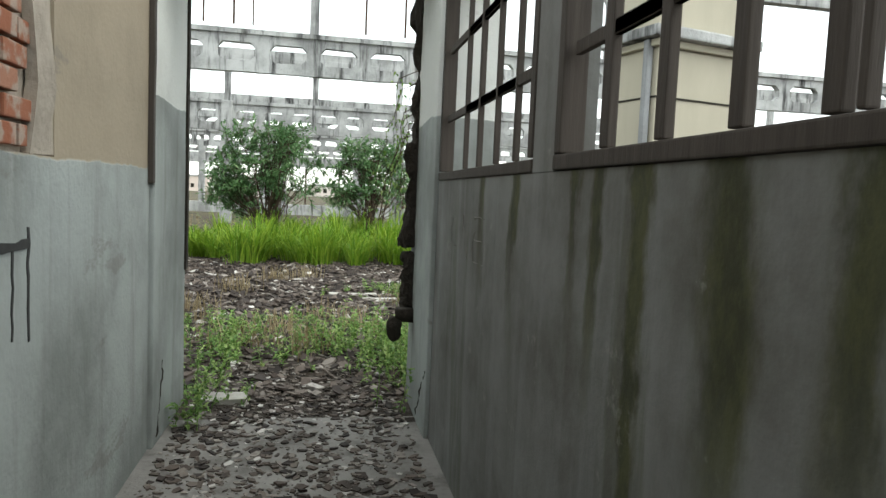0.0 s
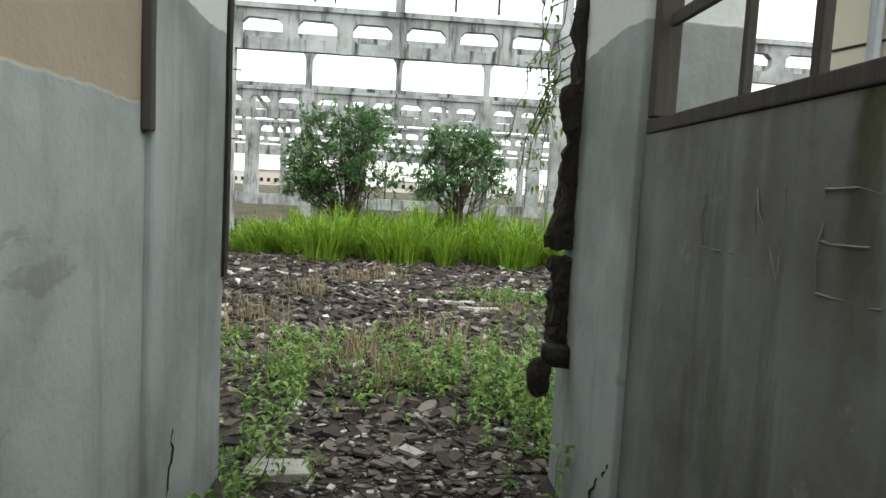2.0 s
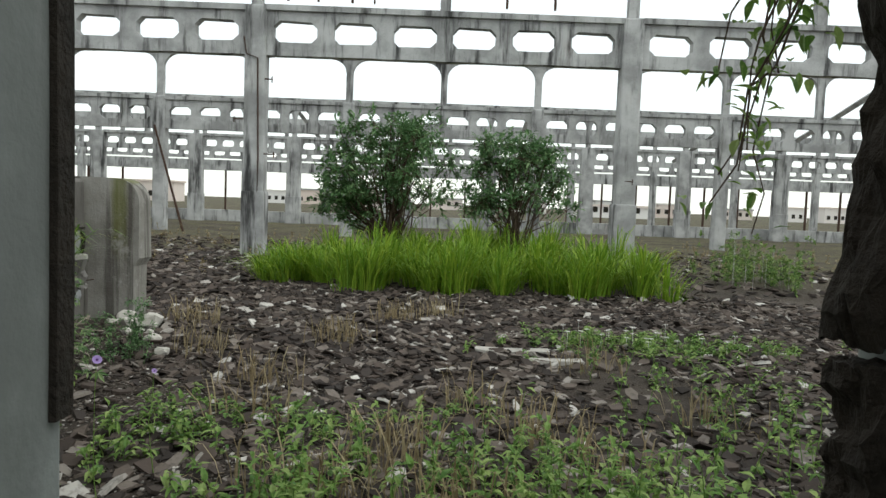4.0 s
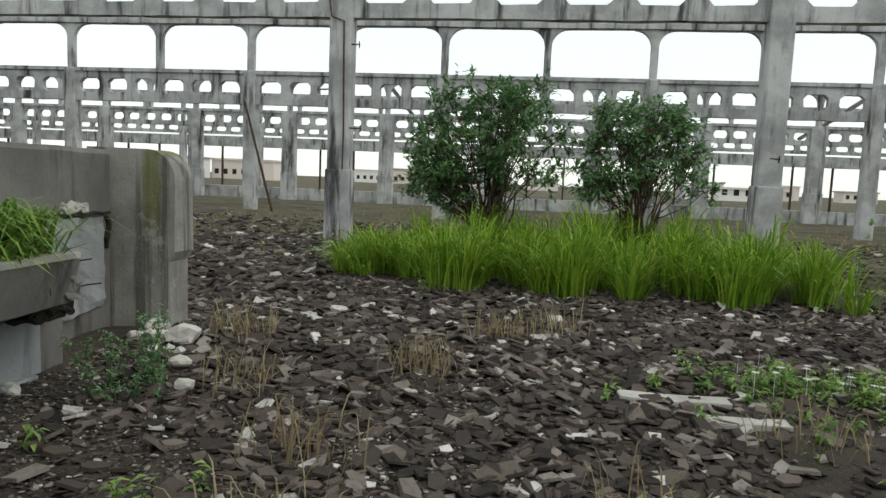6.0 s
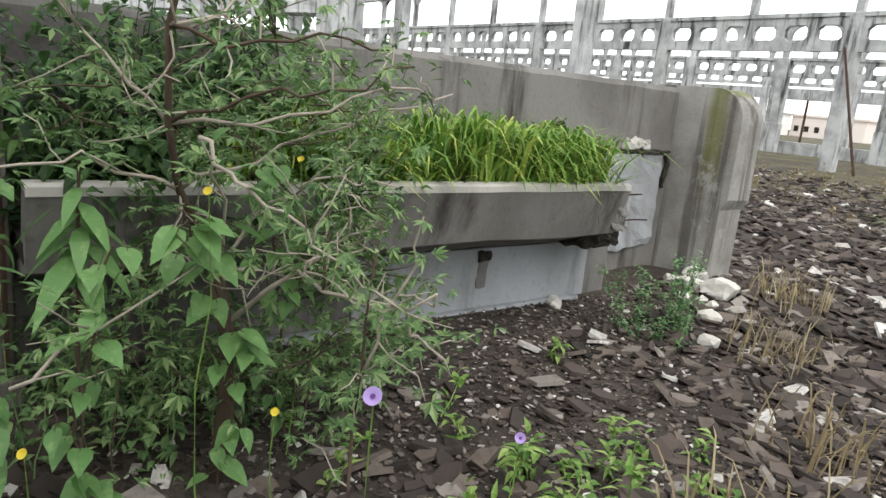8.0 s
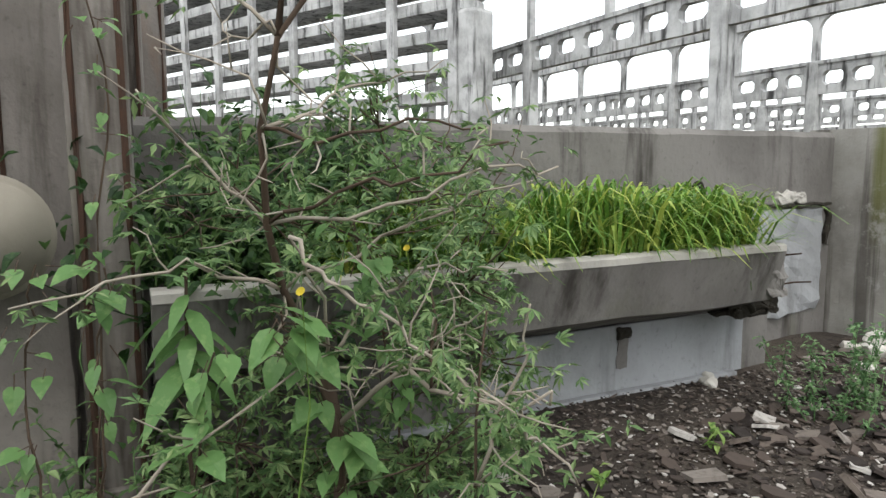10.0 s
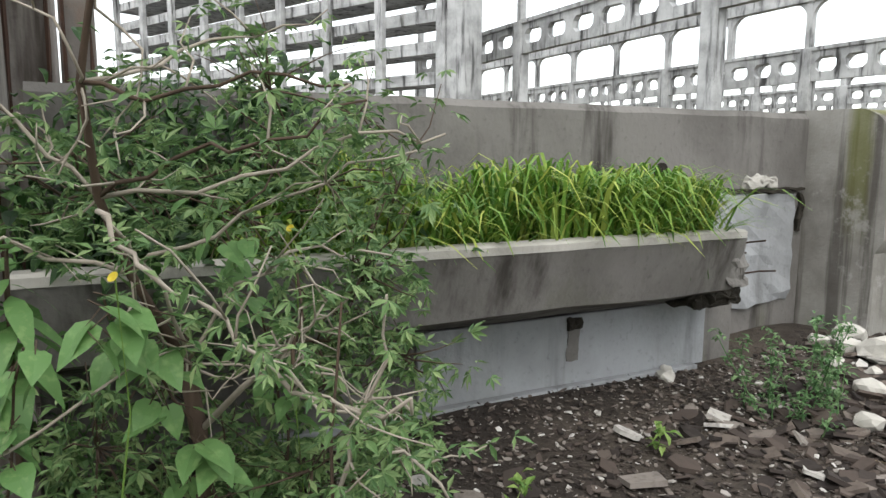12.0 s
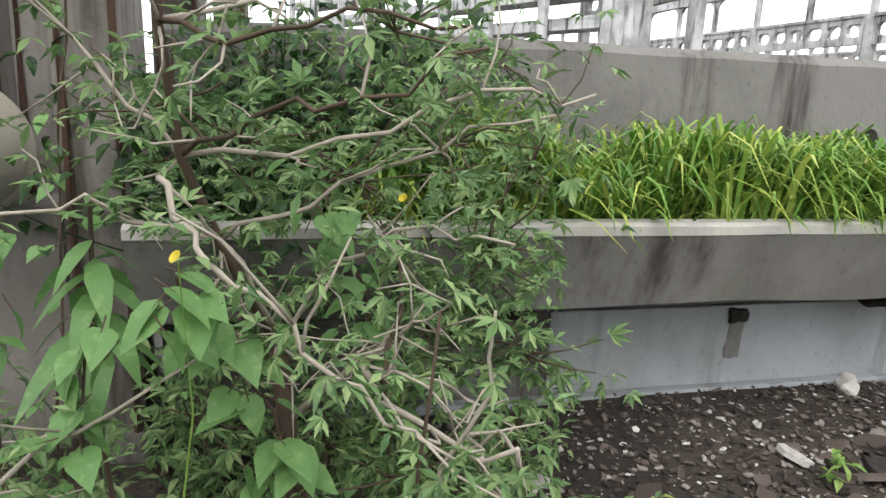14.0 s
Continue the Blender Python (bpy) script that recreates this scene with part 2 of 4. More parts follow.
# skyline walls whitened so their colour carries the distance haze
k = Mat("distant_wall", 0.9)
M_FAR = k.done(k.mix(k.info.outputs["Random"], (0.78, 0.77, 0.75), (0.66, 0.56, 0.50)))
# near-black for cracks and openings, and for shade painted into basin and hollow
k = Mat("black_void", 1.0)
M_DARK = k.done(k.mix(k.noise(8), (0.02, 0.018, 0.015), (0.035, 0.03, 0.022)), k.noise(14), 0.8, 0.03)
k = Mat("rounded_pale_drum_paint", 0.6)
M_DRUM = k.done(k.mix(k.noise(3, detail=6), (0.36, 0.33, 0.27), (0.17, 0.15, 0.12)), k.noise(30), 0.5, 0.006)


# ---- builders ----
def raw(name, verts, faces, material, parent=None, smooth=False):
    me = bpy.data.meshes.new(name)
    me.from_pydata([tuple(v) for v in verts], [], [tuple(f) for f in faces])
    me.materials.append(material)
    if smooth:
        me.polygons.foreach_set("use_smooth", [True] * len(me.polygons))
    me.update()
    ob = new(name, me)
    ob.parent = parent
    return ob


def part(name, bm, material, parent=None, label="", smooth=False):
    me = bpy.data.meshes.new(name)
    bmesh.ops.recalc_face_normals(bm, faces=bm.faces)
    bm.to_mesh(me)
    bm.free()
    me.materials.append(material)
    if smooth:
        me.polygons.foreach_set("use_smooth", [True] * len(me.polygons))
    ob = new(name, me)
    ob.parent = parent
    return tagged(ob, label)


def add_box(bm, x0, x1, y0, y1, z0, z1, bevel=0.0, cut=0, rough=0.0):
    made = bmesh.ops.create_cube(bm, size=1, matrix=Matrix.Translation(((x0 + x1) / 2, (y0 + y1) / 2, (z0 + z1) / 2)) @ Matrix.Diagonal((x1 - x0, y1 - y0, z1 - z0, 1)))
    vs = made["verts"]
    if bevel:
        es = list({e for v in vs for e in v.link_edges})
        vs = bmesh.ops.bevel(bm, geom=es, offset=bevel, segments=2, affect='EDGES', profile=0.6)["verts"]
    if cut:
        es = list({e for v in vs for e in v.link_edges})
        bmesh.ops.subdivide_edges(bm, edges=es, cuts=cut, use_grid_fill=True)
    if rough:
        for v in bm.verts:
            v.co += noise.noise_vector(v.co * 2.3) * rough + noise.noise_vector(v.co * 9) * rough * 0.4
    return bm


def box(x0, x1, y0, y1, z0, z1, bevel=0.0, cut=0, rough=0.0):
    return add_box(bmesh.new(), x0, x1, y0, y1, z0, z1, bevel, cut, rough)


def extrude_profile(points, y0, y1, steps=1, rough=0.0):
    """A closed x-z outline drawn out along y."""
    bm = bmesh.new()
    rings = [[bm.verts.new((x, y0 + (y1 - y0) * s / steps, z)) for x, z in points] for s in range(steps + 1)]
    n = len(points)
    for a, b in zip(rings, rings[1:]):
        for i in range(n):
            bm.faces.new((a[i], a[(i + 1) % n], b[(i + 1) % n], b[i]))
    bm.faces.new(rings[0])
    bm.faces.new(rings[-1])
    if rough:
        for v in bm.verts:
            v.co += noise.noise_vector(v.co * 3.1) * rough
    return bm


def tube(path, radii, sides=6):
    """Vertices and faces of a tapering limb."""
    verts, faces = [], []
    for i, (p, r) in enumerate(zip(path, radii)):
        a = Vector(path[min(i + 1, len(path) - 1)]) - Vector(path[max(i - 1, 0)])
        q = a.to_track_quat('Z', 'Y')
        for s in range(sides):
            w = 2 * math.pi * s / sides
            verts.append(Vector(p) + q @ Vector((r * math.cos(w), r * math.sin(w), 0)))
    for i in range(len(path) - 1):
        for s in range(sides):
            t = (s + 1) % sides
            faces.append((i * sides + s, i * sides + t, (i + 1) * sides + t, (i + 1) * sides + s))
    faces.append(tuple(range(sides))[::-1])
    faces.append(tuple((len(path) - 1) * sides + s for s in range(sides)))
    return verts, faces


class Bag:
    """Gathers many small pieces into one mesh."""

    def __init__(self):
        self.v, self.f = [], []

    def add(self, verts, faces):
        n = len(self.v)
        self.v += [tuple(v) for v in verts]
        self.f += [tuple(i + n for i in f) for f in faces]

    def limb(self, path, r0, r1, sides=5):
        n = len(path)
        self.add(*tube(path, [r0 + (r1 - r0) * i / (n - 1) for i in range(n)], sides))

    def leaf(self, at, way, up, length, width, droop=0.2):
        """A pointed leaf folded along its rib."""
        way, up = Vector(way).normalized(), Vector(up)
        side = way.cross(up)
        if side.length < 1e-4:
            side = way.orthogonal()
        side.normalize()
        nor = side.cross(way)
        at = Vector(at)
        m = at + way * length * 0.45
        tip = at + way * length - nor * length * droop
        lift = nor * width * 0.22
        low, far = at + way * length * 0.2, at + way * length * 0.68 - nor * length * droop * 0.4
        self.add((at, low + side * width * 0.38 + lift * 0.8, m + side * width / 2 + lift, far + side * width * 0.36 + lift * 0.7, tip,
                  far - side * width * 0.36 + lift * 0.7, m - side * width / 2 + lift, low - side * width * 0.38 + lift * 0.8, m),
                 ((0, 1, 8), (1, 2, 8), (2, 3, 8), (3, 4, 8), (4, 5, 8), (5, 6, 8), (6, 7, 8), (7, 0, 8)))

    def blade(self, at, height, lean, width):
        at = Vector(at)
        lean = Vector((lean[0], lean[1], 0))
        side = Vector((-lean.y, lean.x, 0))
        side = side.normalized() * width / 2 if side.length > 1e-5 else Vector((width / 2, 0, 0))
        p1 = at + Vector((0, 0, height * 0.55)) + lean * 0.25
        p2 = at + Vector((0, 0, height * 0.9)) + lean * 0.65
        p3 = at + Vector((0, 0, height * 0.92)) + lean * 1.15
        self.add((at - side, at + side, p1 + side, p1 - side, p2 + side * 0.7, p2 - side * 0.7, p3), ((0, 1, 2, 3), (3, 2, 4, 5), (5, 4, 6)))

    def strap(self, at, height, lean, width, curl=2.2):
        """A long blade that arches over and droops at its tip."""
        at, lean = Vector(at), Vector((lean[0], lean[1], 0))
        side = Vector((-lean.y, lean.x, 0))
        side = side.normalized() * width / 2 if side.length > 1e-5 else Vector((width / 2, 0, 0))
        vs, n = [], 5
        for i in range(n + 1):
            t = i / n
            p = at + lean * t ** 1.6 * 1.2 + Vector((0, 0, height * math.sin(curl * t)))
            w = side * (0.75 + 0.5 * t - 1.2 * t ** 3)
            vs += [p - w, p + w]
        self.add(vs, [(2 * i, 2 * i + 1, 2 * i + 3, 2 * i + 2) for i in range(n)])

    def spray(self, at, way, length, fingers, rng):
        """A compound leaf: narrow leaflets spread from the end of a short stalk."""
        way = Vector(way).normalized()
        side = way.cross(Vector((rng.uniform(-0.5, 0.5), rng.uniform(-0.5, 0.5), 1)))
        side = side.normalized() if side.length > 1e-4 else way.orthogonal().normalized()
        nor = side.cross(way)
        hub = Vector(at) + way * length * 0.35
        for i in range(fingers):
            a = (i / (fingers - 1) - 0.5) * 2.9
            d = way * math.cos(a) + side * math.sin(a) - nor * rng.uniform(0.0, 0.35)
            ll = length * (1 - 0.22 * abs(a)) * rng.uniform(0.85, 1.1)
            s_ = d.cross(nor).normalized() * ll * 0.16
            m = hub + d * ll * 0.5
            self.add((hub, m + s_ + nor * ll * 0.04, hub + d * ll - nor * ll * 0.12, m - s_ + nor * ll * 0.04), ((0, 1, 2), (0, 2, 3)))

    def mesh(self, name, material, parent=None, smooth=False):
        return raw(name, self.v, self.f, material, parent, smooth)


def wiggle(a, b, n, amount, rng):
    a, b = Vector(a), Vector(b)
    out = []
    for i in range(n + 1):
        p = a.lerp(b, i / n)
        if 0 < i < n:
            p += Vector((rng.uniform(-1, 1), rng.uniform(-1, 1), rng.uniform(-1, 1))) * amount
        out.append(p)
    return out


def ground_z(x, y):
    """The height of the rubble-strewn ground."""
    if -1.5 < x < 3.0 and y < 7.0:
        return 0.0 if y < 6.2 else 0.025 * (y - 6.2) * noise.noise(Vector((x * 2, y * 2, 0)))
    z = 0.05 * noise.noise(Vector((x * 0.5, y * 0.5, 3))) + 0.02 * noise.noise(Vector((x * 2.2, y * 2.2, 7)))
    z += 0.24 * math.exp(-(((x - 2.2) / 4.2) ** 2 + ((y - 20.5) / 2.6) ** 2))
    z += 0.10 * math.exp(-(((x + 2.3) / 0.9) ** 2 + ((y - 13.2) / 0.7) ** 2))
    return z


def empty(name, at=(0, 0, 0)):
    ob = new(name)
    ob.location = at
    ob.empty_display_size = 0.2
    return ob


# ---- ground ----
def grid_axis(stops):
    out = []
    for a, b, s in stops:
        out += list(np.arange(a, b, s))
    return out + [stops[-1][1]]


gx = grid_axis([(-900, -100, 200), (-100, -30, 14), (-30, -6, 2), (-6, 9, 0.22), (9, 30, 2), (30, 100, 14), (100, 900, 200)])
gy = grid_axis([(-900, -60, 210), (-60, -4, 8), (-4, 4, 1), (4, 24, 0.22), (24, 60, 2), (60, 160, 20), (160, 1200, 260)])
ground = raw("ground", [(x, y, ground_z(x, y)) for y in gy for x in gx],
             [(j * len(gx) + i, j * len(gx) + i + 1, (j + 1) * len(gx) + i + 1, (j + 1) * len(gx) + i) for j in range(len(gy) - 1) for i in range(len(gx) - 1)], M_SOIL, None, True)
tagged(ground, "dark brown soil littered with broken roof tile", "ground", kind="structure")

# ---- corridor building ----
LX, RX = 0.235, 1.945
floor = part("floor", box(LX - 0.2, RX + 0.1, -4.0, 6.9, -0.2, 0.006, 0, 6), M_FLOOR)
tagged(floor, "dusty grey concrete corridor floor", "floor", kind="structure")

# left wall: a panel set behind the end pier, with a patch of bare brick
wall_west = part("wall_west", box(-0.1, LX - 0.03, 4.88, 6.35, 0, 3.3), M_WALL_L)
add = box(-0.1, LX - 0.03, -4, 3.90, 0, 3.3)
wall_west_b = part("wall_west_near", add, M_WALL_L)
add = bmesh.new()
add_box(add, -0.1, LX - 0.03, 3.90, 4.88, 0, 1.70)
add_box(add, -0.1, LX - 0.075, 3.90, 4.88, 1.70, 3.3)
wall_west_c = part("wall_west_bare", add, M_WALL_L)
wall_west_c.data.materials.append(M_MORTAR)
for p in wall_west_c.data.polygons:
    if p.center.z > 1.7:
        p.material_index = 1
for w in (wall_west, wall_west_b, wall_west_c):
    tagged(w, "grey painted wall with beige plaster above", "wall", kind="structure")
pier_west = part("pier_west", box(-0.12, LX + 0.0, 6.36, 7.33, 0, 3.6, 0.012, 10, 0.006), M_PIER)
tagged(pier_west, "worn grey and white painted door pier", "wall", kind="structure")
pier_east = part("pier_east", box(RX - 0.03, RX + 0.36, 6.44, 7.40, 0, 3.6, 0.012, 10, 0.006), M_PIER)
tagged(pier_east, "worn grey and white painted door pier", "wall", kind="structure")
trim = part("trim_west", box(LX - 0.028, LX + 0.004, 6.302, 6.357, 1.62, 3.3, 0.006, 6, 0.008), M_WOOD)
tagged(trim, "splintered brown wooden edge strip", "trim", kind="structure")

# right wall under two steel-barred window openings
SILL, W1, W2 = 1.715, (4.47, 6.42), (1.2, 4.24)
wall_east = bmesh.new()
add_box(wall_east, RX, RX + 0.2, -4, 6.438, 0, SILL - 0.002)
add_box(wall_east, RX, RX + 0.14, W2[1], W1[0], SILL, 3.3)
add_box(wall_east, RX, RX + 0.22, -4, W2[0], SILL, 3.3)
add_box(wall_east, RX, RX + 0.22, W2[0], W1[1] + 0.018, 3.0, 3.3)
wall_east = part("wall_east", wall_east, M_WALL_R)
tagged(wall_east, "damp grey wall with dark mossy streaks", "wall", kind="structure")
# added end wall, never in view, blocks light from the corridor's rear
wall_south = part("wall_south", box(-0.1, RX + 0.22, -4.2, -4.0, 0, 3.3), M_WALL_L)
tagged(wall_south, "unseen grey end wall added to close the corridor", "wall", kind="structure")
# unseen slab added to limit skylight, cut short so the walls stay bright
ceiling = part("ceiling", box(-0.1, RX + 0.22, -4.2, -0.6, 3.302, 3.45), M_PANEL)
tagged(ceiling, "unseen grey roof slab added over the corridor's rear", "ceiling", kind="structure")
lintel = part("trim_lintel", box(LX + 0.002, RX - 0.032, 6.5, 7.2, 3.1, 3.6), M_PIER)
tagged(lintel, "painted concrete lintel over the doorway", "trim", kind="structure")


def window(name, y0, y1, bars, rails):
    win = tagged(empty(name, (RX, y0, SILL)), "dark weathered wooden window frame without glass", "window", kind="structure")
    x0, x1 = RX + 0.02, RX + 0.058

    def put(nm, bm):
        bmesh.ops.translate(bm, verts=bm.verts, vec=(-RX, -y0, -SILL))
        return part(nm, bm, M_WOOD, win)
    put("window_sill", box(RX - 0.008, RX + 0.09, y0 + 0.003, y1 - 0.003, SILL + 0.001, SILL + 0.05, 0.006, 2, 0.003))
    for a, b in ((y0 + 0.004, y0 + 0.06), (y1 - 0.06, y1 - 0.004)):
        put("window_frame", box(RX - 0.006, x1 + 0.02, a, b, SILL + 0.057, 2.99, 0.006))
    put("window_frame", box(x0, x1, y0 + 0.08, y1 - 0.08, 2.92, 2.99, 0.006))
    for y, w in bars:
        put("mullion", box(x0, x1 - 0.01, y - w / 2, y + w / 2, SILL + 0.057, 2.918, 0.005))
    ys = [y0 + 0.077] + [y for y, _ in bars] + [y1 - 0.077]
    ws = [0.0] + [w for _, w in bars] + [0.0]
    for z in rails:
        for i in range(len(ys) - 1):
            put("glazing_bar", box(x0 + 0.004, x1 - 0.012, ys[i] + ws[i] / 2 + 0.001, ys[i + 1] - ws[i + 1] / 2 - 0.001, z - 0.022, z + 0.022, 0.004))
    return win


window("window_1", *W1, [(5.80, 0.025), (5.47, 0.035), (5.13, 0.025), (4.81, 0.025)], (2.10, 2.52))
window("window_2", *W2, [(3.90, 0.06), (3.58, 0.05), (3.28, 0.05), (3.03, 0.045), (2.97, 0.02), (2.4, 0.03), (1.8, 0.03)], (2.10, 2.52))

# black rotten remains of the door frame on the outer edge of the east pier
rng = random.Random(3)
bag = bmesh.new()
for a, c in ((0.74, 1.17), (1.22, 2.0), (1.96, 3.15)):
    add_box(bag, RX - 0.10 if c < 2.1 else RX - 0.065, RX - 0.026, 7.22, 7.37, a, c, 0, 14)
for v in bag.verts:
    if v.co.x < RX - 0.03:
        v.co.x -= 0.06 * noise.noise(Vector((1, v.co.y * 4, v.co.z * 5))) + 0.025 * noise.noise(Vector((3, v.co.y * 20, v.co.z * 22)))
    v.co += noise.noise_vector(v.co * 17) * 0.02 + noise.noise_vector(v.co * 41) * 0.012
frame_e = part("rotten_frame", bag, M_ROT)
tagged(frame_e, "black rotten timber clinging to the doorway edge", "door frame", kind="structure")
bag = bmesh.new()
bmesh.ops.create_icosphere(bag, subdivisions=3, radius=0.075, matrix=Matrix.Translation((RX - 0.17, 7.16, 0.60)) @ Matrix.Diagonal((0.8, 0.8, 1.25, 1)))
add_box(bag, RX - 0.17, RX - 0.02, 7.14, 7.2, 0.66, 0.76)
for v in bag.verts:
    v.co += noise.noise_vector(v.co * 13) * 0.025
tagged(part("charred_lump", bag, M_ROT, None, "", True), "charred lump hanging from the doorway edge", "debris")
frame_w = part("frame_strip", box(LX - 0.012, LX + 0.016, 7.28, 7.345, 1.0, 3.3, 0.004, 8, 0.005), M_ROT)
tagged(frame_w, "black door frame strip on the pier edge", "door frame", kind="structure")

# bare bricks in the broken plaster
for row in range(18):
    z = 1.725 + row * 0.088
    if z > 3.2:
        break
    for i in range(-1, 6):
        y = 3.91 + i * 0.235 + (0.118 if row % 2 else 0)
        a, b = max(y, 3.906), min(y + 0.22, 4.68 + 0.05 * math.sin(row * 2.1))
        if b - a < 0.06:
            continue
        br = part("brick", box(LX - 0.09, LX - 0.05 + 0.008 * rng.random(), a, b, z, z + 0.074, 0.006), M_BRICK, wall_west_c)
wall_patch = bmesh.new()
add_box(wall_patch, LX - 0.074, LX - 0.032, 4.70, 4.877, 1.70, 3.3, 0, 12, 0.03)
tagged(part("plaster_edge", wall_patch, M_MORTAR, wall_west_c), "crumbled plaster edge")

# black paint smear with runs, and faint scratched letters
smear = bmesh.new()
add_box(smear, LX - 0.03, LX - 0.026, 4.300, 4.640, 1.375, 1.405, 0, 6)
add_box(smear, LX - 0.03, LX - 0.0265, 4.630, 4.645, 1.05, 1.44, 0, 6)
add_box(smear, LX - 0.03, LX - 0.0265, 4.505, 4.517, 1.08, 1.39, 0, 6)
add_box(smear, LX - 0.03, LX - 0.0265, 4.380, 4.392, 1.02, 1.39, 0, 6)
for v in smear.verts:
    v.co += Vector((0, noise.noise(v.co * 14), noise.noise(v.co * 17 + Vector((5, 0, 0))))) * 0.016
tagged(part("paint_smear", smear, M_BLACK, wall_west_c), "black paint smear with drips")
chalk = Bag()
for y0, z0, y1, z1 in ((5.9, 1.35, 5.9, 1.5), (5.9, 1.35, 5.72, 1.35), (5.62, 1.3, 5.62, 1.52), (5.62, 1.52, 5.5, 1.3), (5.5, 1.3, 5.5, 1.52), (5.35, 1.52, 5.35, 1.3),
                       (5.35, 1.52, 5.15, 1.52), (5.35, 1.41, 5.2, 1.41), (5.35, 1.3, 5.15, 1.3)):
    chalk.limb(wiggle((RX - 0.001, y0, z0), (RX - 0.001, y1, z1), 4, 0.008, rng), 0.0035, 0.003, 4)
tagged(chalk.mesh("chalk_marks", M_CHALK, wall_east), "faint chalk scrawl")
for side, pts in ((LX + 0.001, ((6.45, 0.05), (6.55, 0.28), (6.6, 0.5))), (RX - 0.031, ((6.48, 0.45), (6.62, 0.3), (6.8, 0.05)))):
    cr = Bag()
    for a, b in zip(pts, pts[1:]):
        cr.limb(wiggle((side, *a), (side, *b), 6, 0.012, rng), 0.006, 0.004, 4)
    tagged(cr.mesh("crack", M_DARK, pier_west if side < 1 else pier_east), "dark crack in the plaster")


# ---- concrete shed frames ----
def web(width, z0, z1, lower, upper, cells, thick, arched=False):
    """A beam with a run of eight-sided openings."""
    bm = bmesh.new()
    cw = width / cells
    for c in range(cells):
        a, b = c * cw, (c + 1) * cw
        m = cw * 0.14
        i0, i1, j0, j1 = a + m, b - m, z0 + lower, z1 - upper
        ch = min(i1 - i0, j1 - j0) * 0.28
        inner = [(i0 + ch, j0), (i1 - ch, j0), (i1, j0 + ch), (i1, j1 - ch), (i1 - ch, j1), (i0 + ch, j1), (i0, j1 - ch), (i0, j0 + ch)]
        outer = [(i0 + ch, z0), (i1 - ch, z0), (b, j0 + ch), (b, j1 - ch), (i1 - ch, z1), (i0 + ch, z1), (a, j1 - ch), (a, j0 + ch)]
        corner = {1: (b, z0), 3: (b, z1), 5: (a, z1), 7: (a, z0)}
        rows = {}
        for s, y in (('f', -thick / 2), ('k', thick / 2)):
            rows[s] = ([bm.verts.new((x, y, z)) for x, z in inner], [bm.verts.new((x, y, z)) for x, z in outer], {q: bm.verts.new((x, y, z)) for q, (x, z) in corner.items()})
            i_, o_, c_ = rows[s]
            for q in range(8):
                r = (q + 1) % 8
                bm.faces.new((o_[q], c_[q], o_[r], i_[r], i_[q]) if q in c_ else (o_[q], o_[r], i_[r], i_[q]))
        f, g = rows['f'], rows['k']
        for q in range(8):
            r = (q + 1) % 8
            bm.faces.new((f[0][q], f[0][r], g[0][r], g[0][q]))
        for lo, hi in (((f[2][7], f[1][0], f[1][1], f[2][1]), (g[2][7], g[1][0], g[1][1], g[2][1])), ((f[2][5], f[1][5], f[1][4], f[2][3]), (g[2][5], g[1][5], g[1][4], g[2][3]))):
            for q in range(3):
                bm.faces.new((lo[q], lo[q + 1], hi[q + 1], hi[q]))
    add_box(bm, 0, width, -thick * 0.8, thick * 0.8, z1, z1 + 0.14)
    bmesh.ops.remove_doubles(bm, verts=bm.verts, dist=0.002)
    for v in bm.verts:
        v.co += noise.noise_vector(v.co * 1.7 + Vector((width, z0, 0))) * 0.03
    return bm


def spandrel(bm, x, z, r, thick, sign):
    pts = [(x, z), (x, z - r)] + [(x + sign * (r - r * math.cos(a)), z - r + r * math.sin(a)) for a in (0.26, 0.52, 0.79, 1.05, 1.31)] + [(x + sign * r, z)]
    f = [bm.verts.new((p, -thick / 2, q)) for p, q in pts]
    g = [bm.verts.new((p, thick / 2, q)) for p, q in pts]
    bm.faces.new(f)
    bm.faces.new(g)
    for i in range(len(pts)):
        j = (i + 1) % len(pts)
        bm.faces.new((f[i], f[j], g[j], g[i]))


def truss_row(y, x0, pitch, n0, n1, z0, z1, ztop, cells, colw, label, foot=0.0, thin_bars=()):
    row = tagged(empty("shed_truss", (x0, y, 0)), label, "shed truss", "rows of shed trusses")
    lower, upper = (z1 - z0) * 0.26, (z1 - z0) * 0.2
    col = box(-colw / 2, colw / 2, -0.22, 0.22, -0.3, z1, 0.05, 2, 0.015)
    if foot:
        add_box(col, -colw / 2 - 0.03, colw / 2 + 0.03, -0.25, 0.25, -0.3, foot, 0.04)
    first_col = part("column", col, M_FRAME, row)
    bay = web(pitch - colw * 0.9, z0, z1 - 0.14, lower, upper, cells, 0.24)
    bmesh.ops.translate(bay, verts=bay.verts, vec=(colw * 0.45, 0, 0))
    first_bay = part("pierced_beam", bay, M_FRAME, row)
    r = min(0.75, (ztop - z1) * 0.35)
    post = bmesh.new()
    add_box(post, -0.13, 0.13, -0.12, 0.12, z1, ztop + 0.02)
    spandrel(post, 0.13, ztop, r, 0.2, 1)
    spandrel(post, -0.13, ztop, r, 0.2, -1)
    first_post = part("upper_post", post, M_FRAME, row)
    top = box(0, pitch, -0.2, 0.2, ztop + 0.021, ztop + 0.55, 0.02, 3, 0.03)
    first_top = part("top_beam", top, M_FRAME, row)

    def again(ob, x):
        o = new(ob.name.split(".")[0], ob.data)
        o.parent = row
        o.location = (x, 0, 0)
    for i in range(n0, n1 + 1):
        for ob in (first_col, first_bay, first_post, first_top):
            if i:
                again(ob, i * pitch)
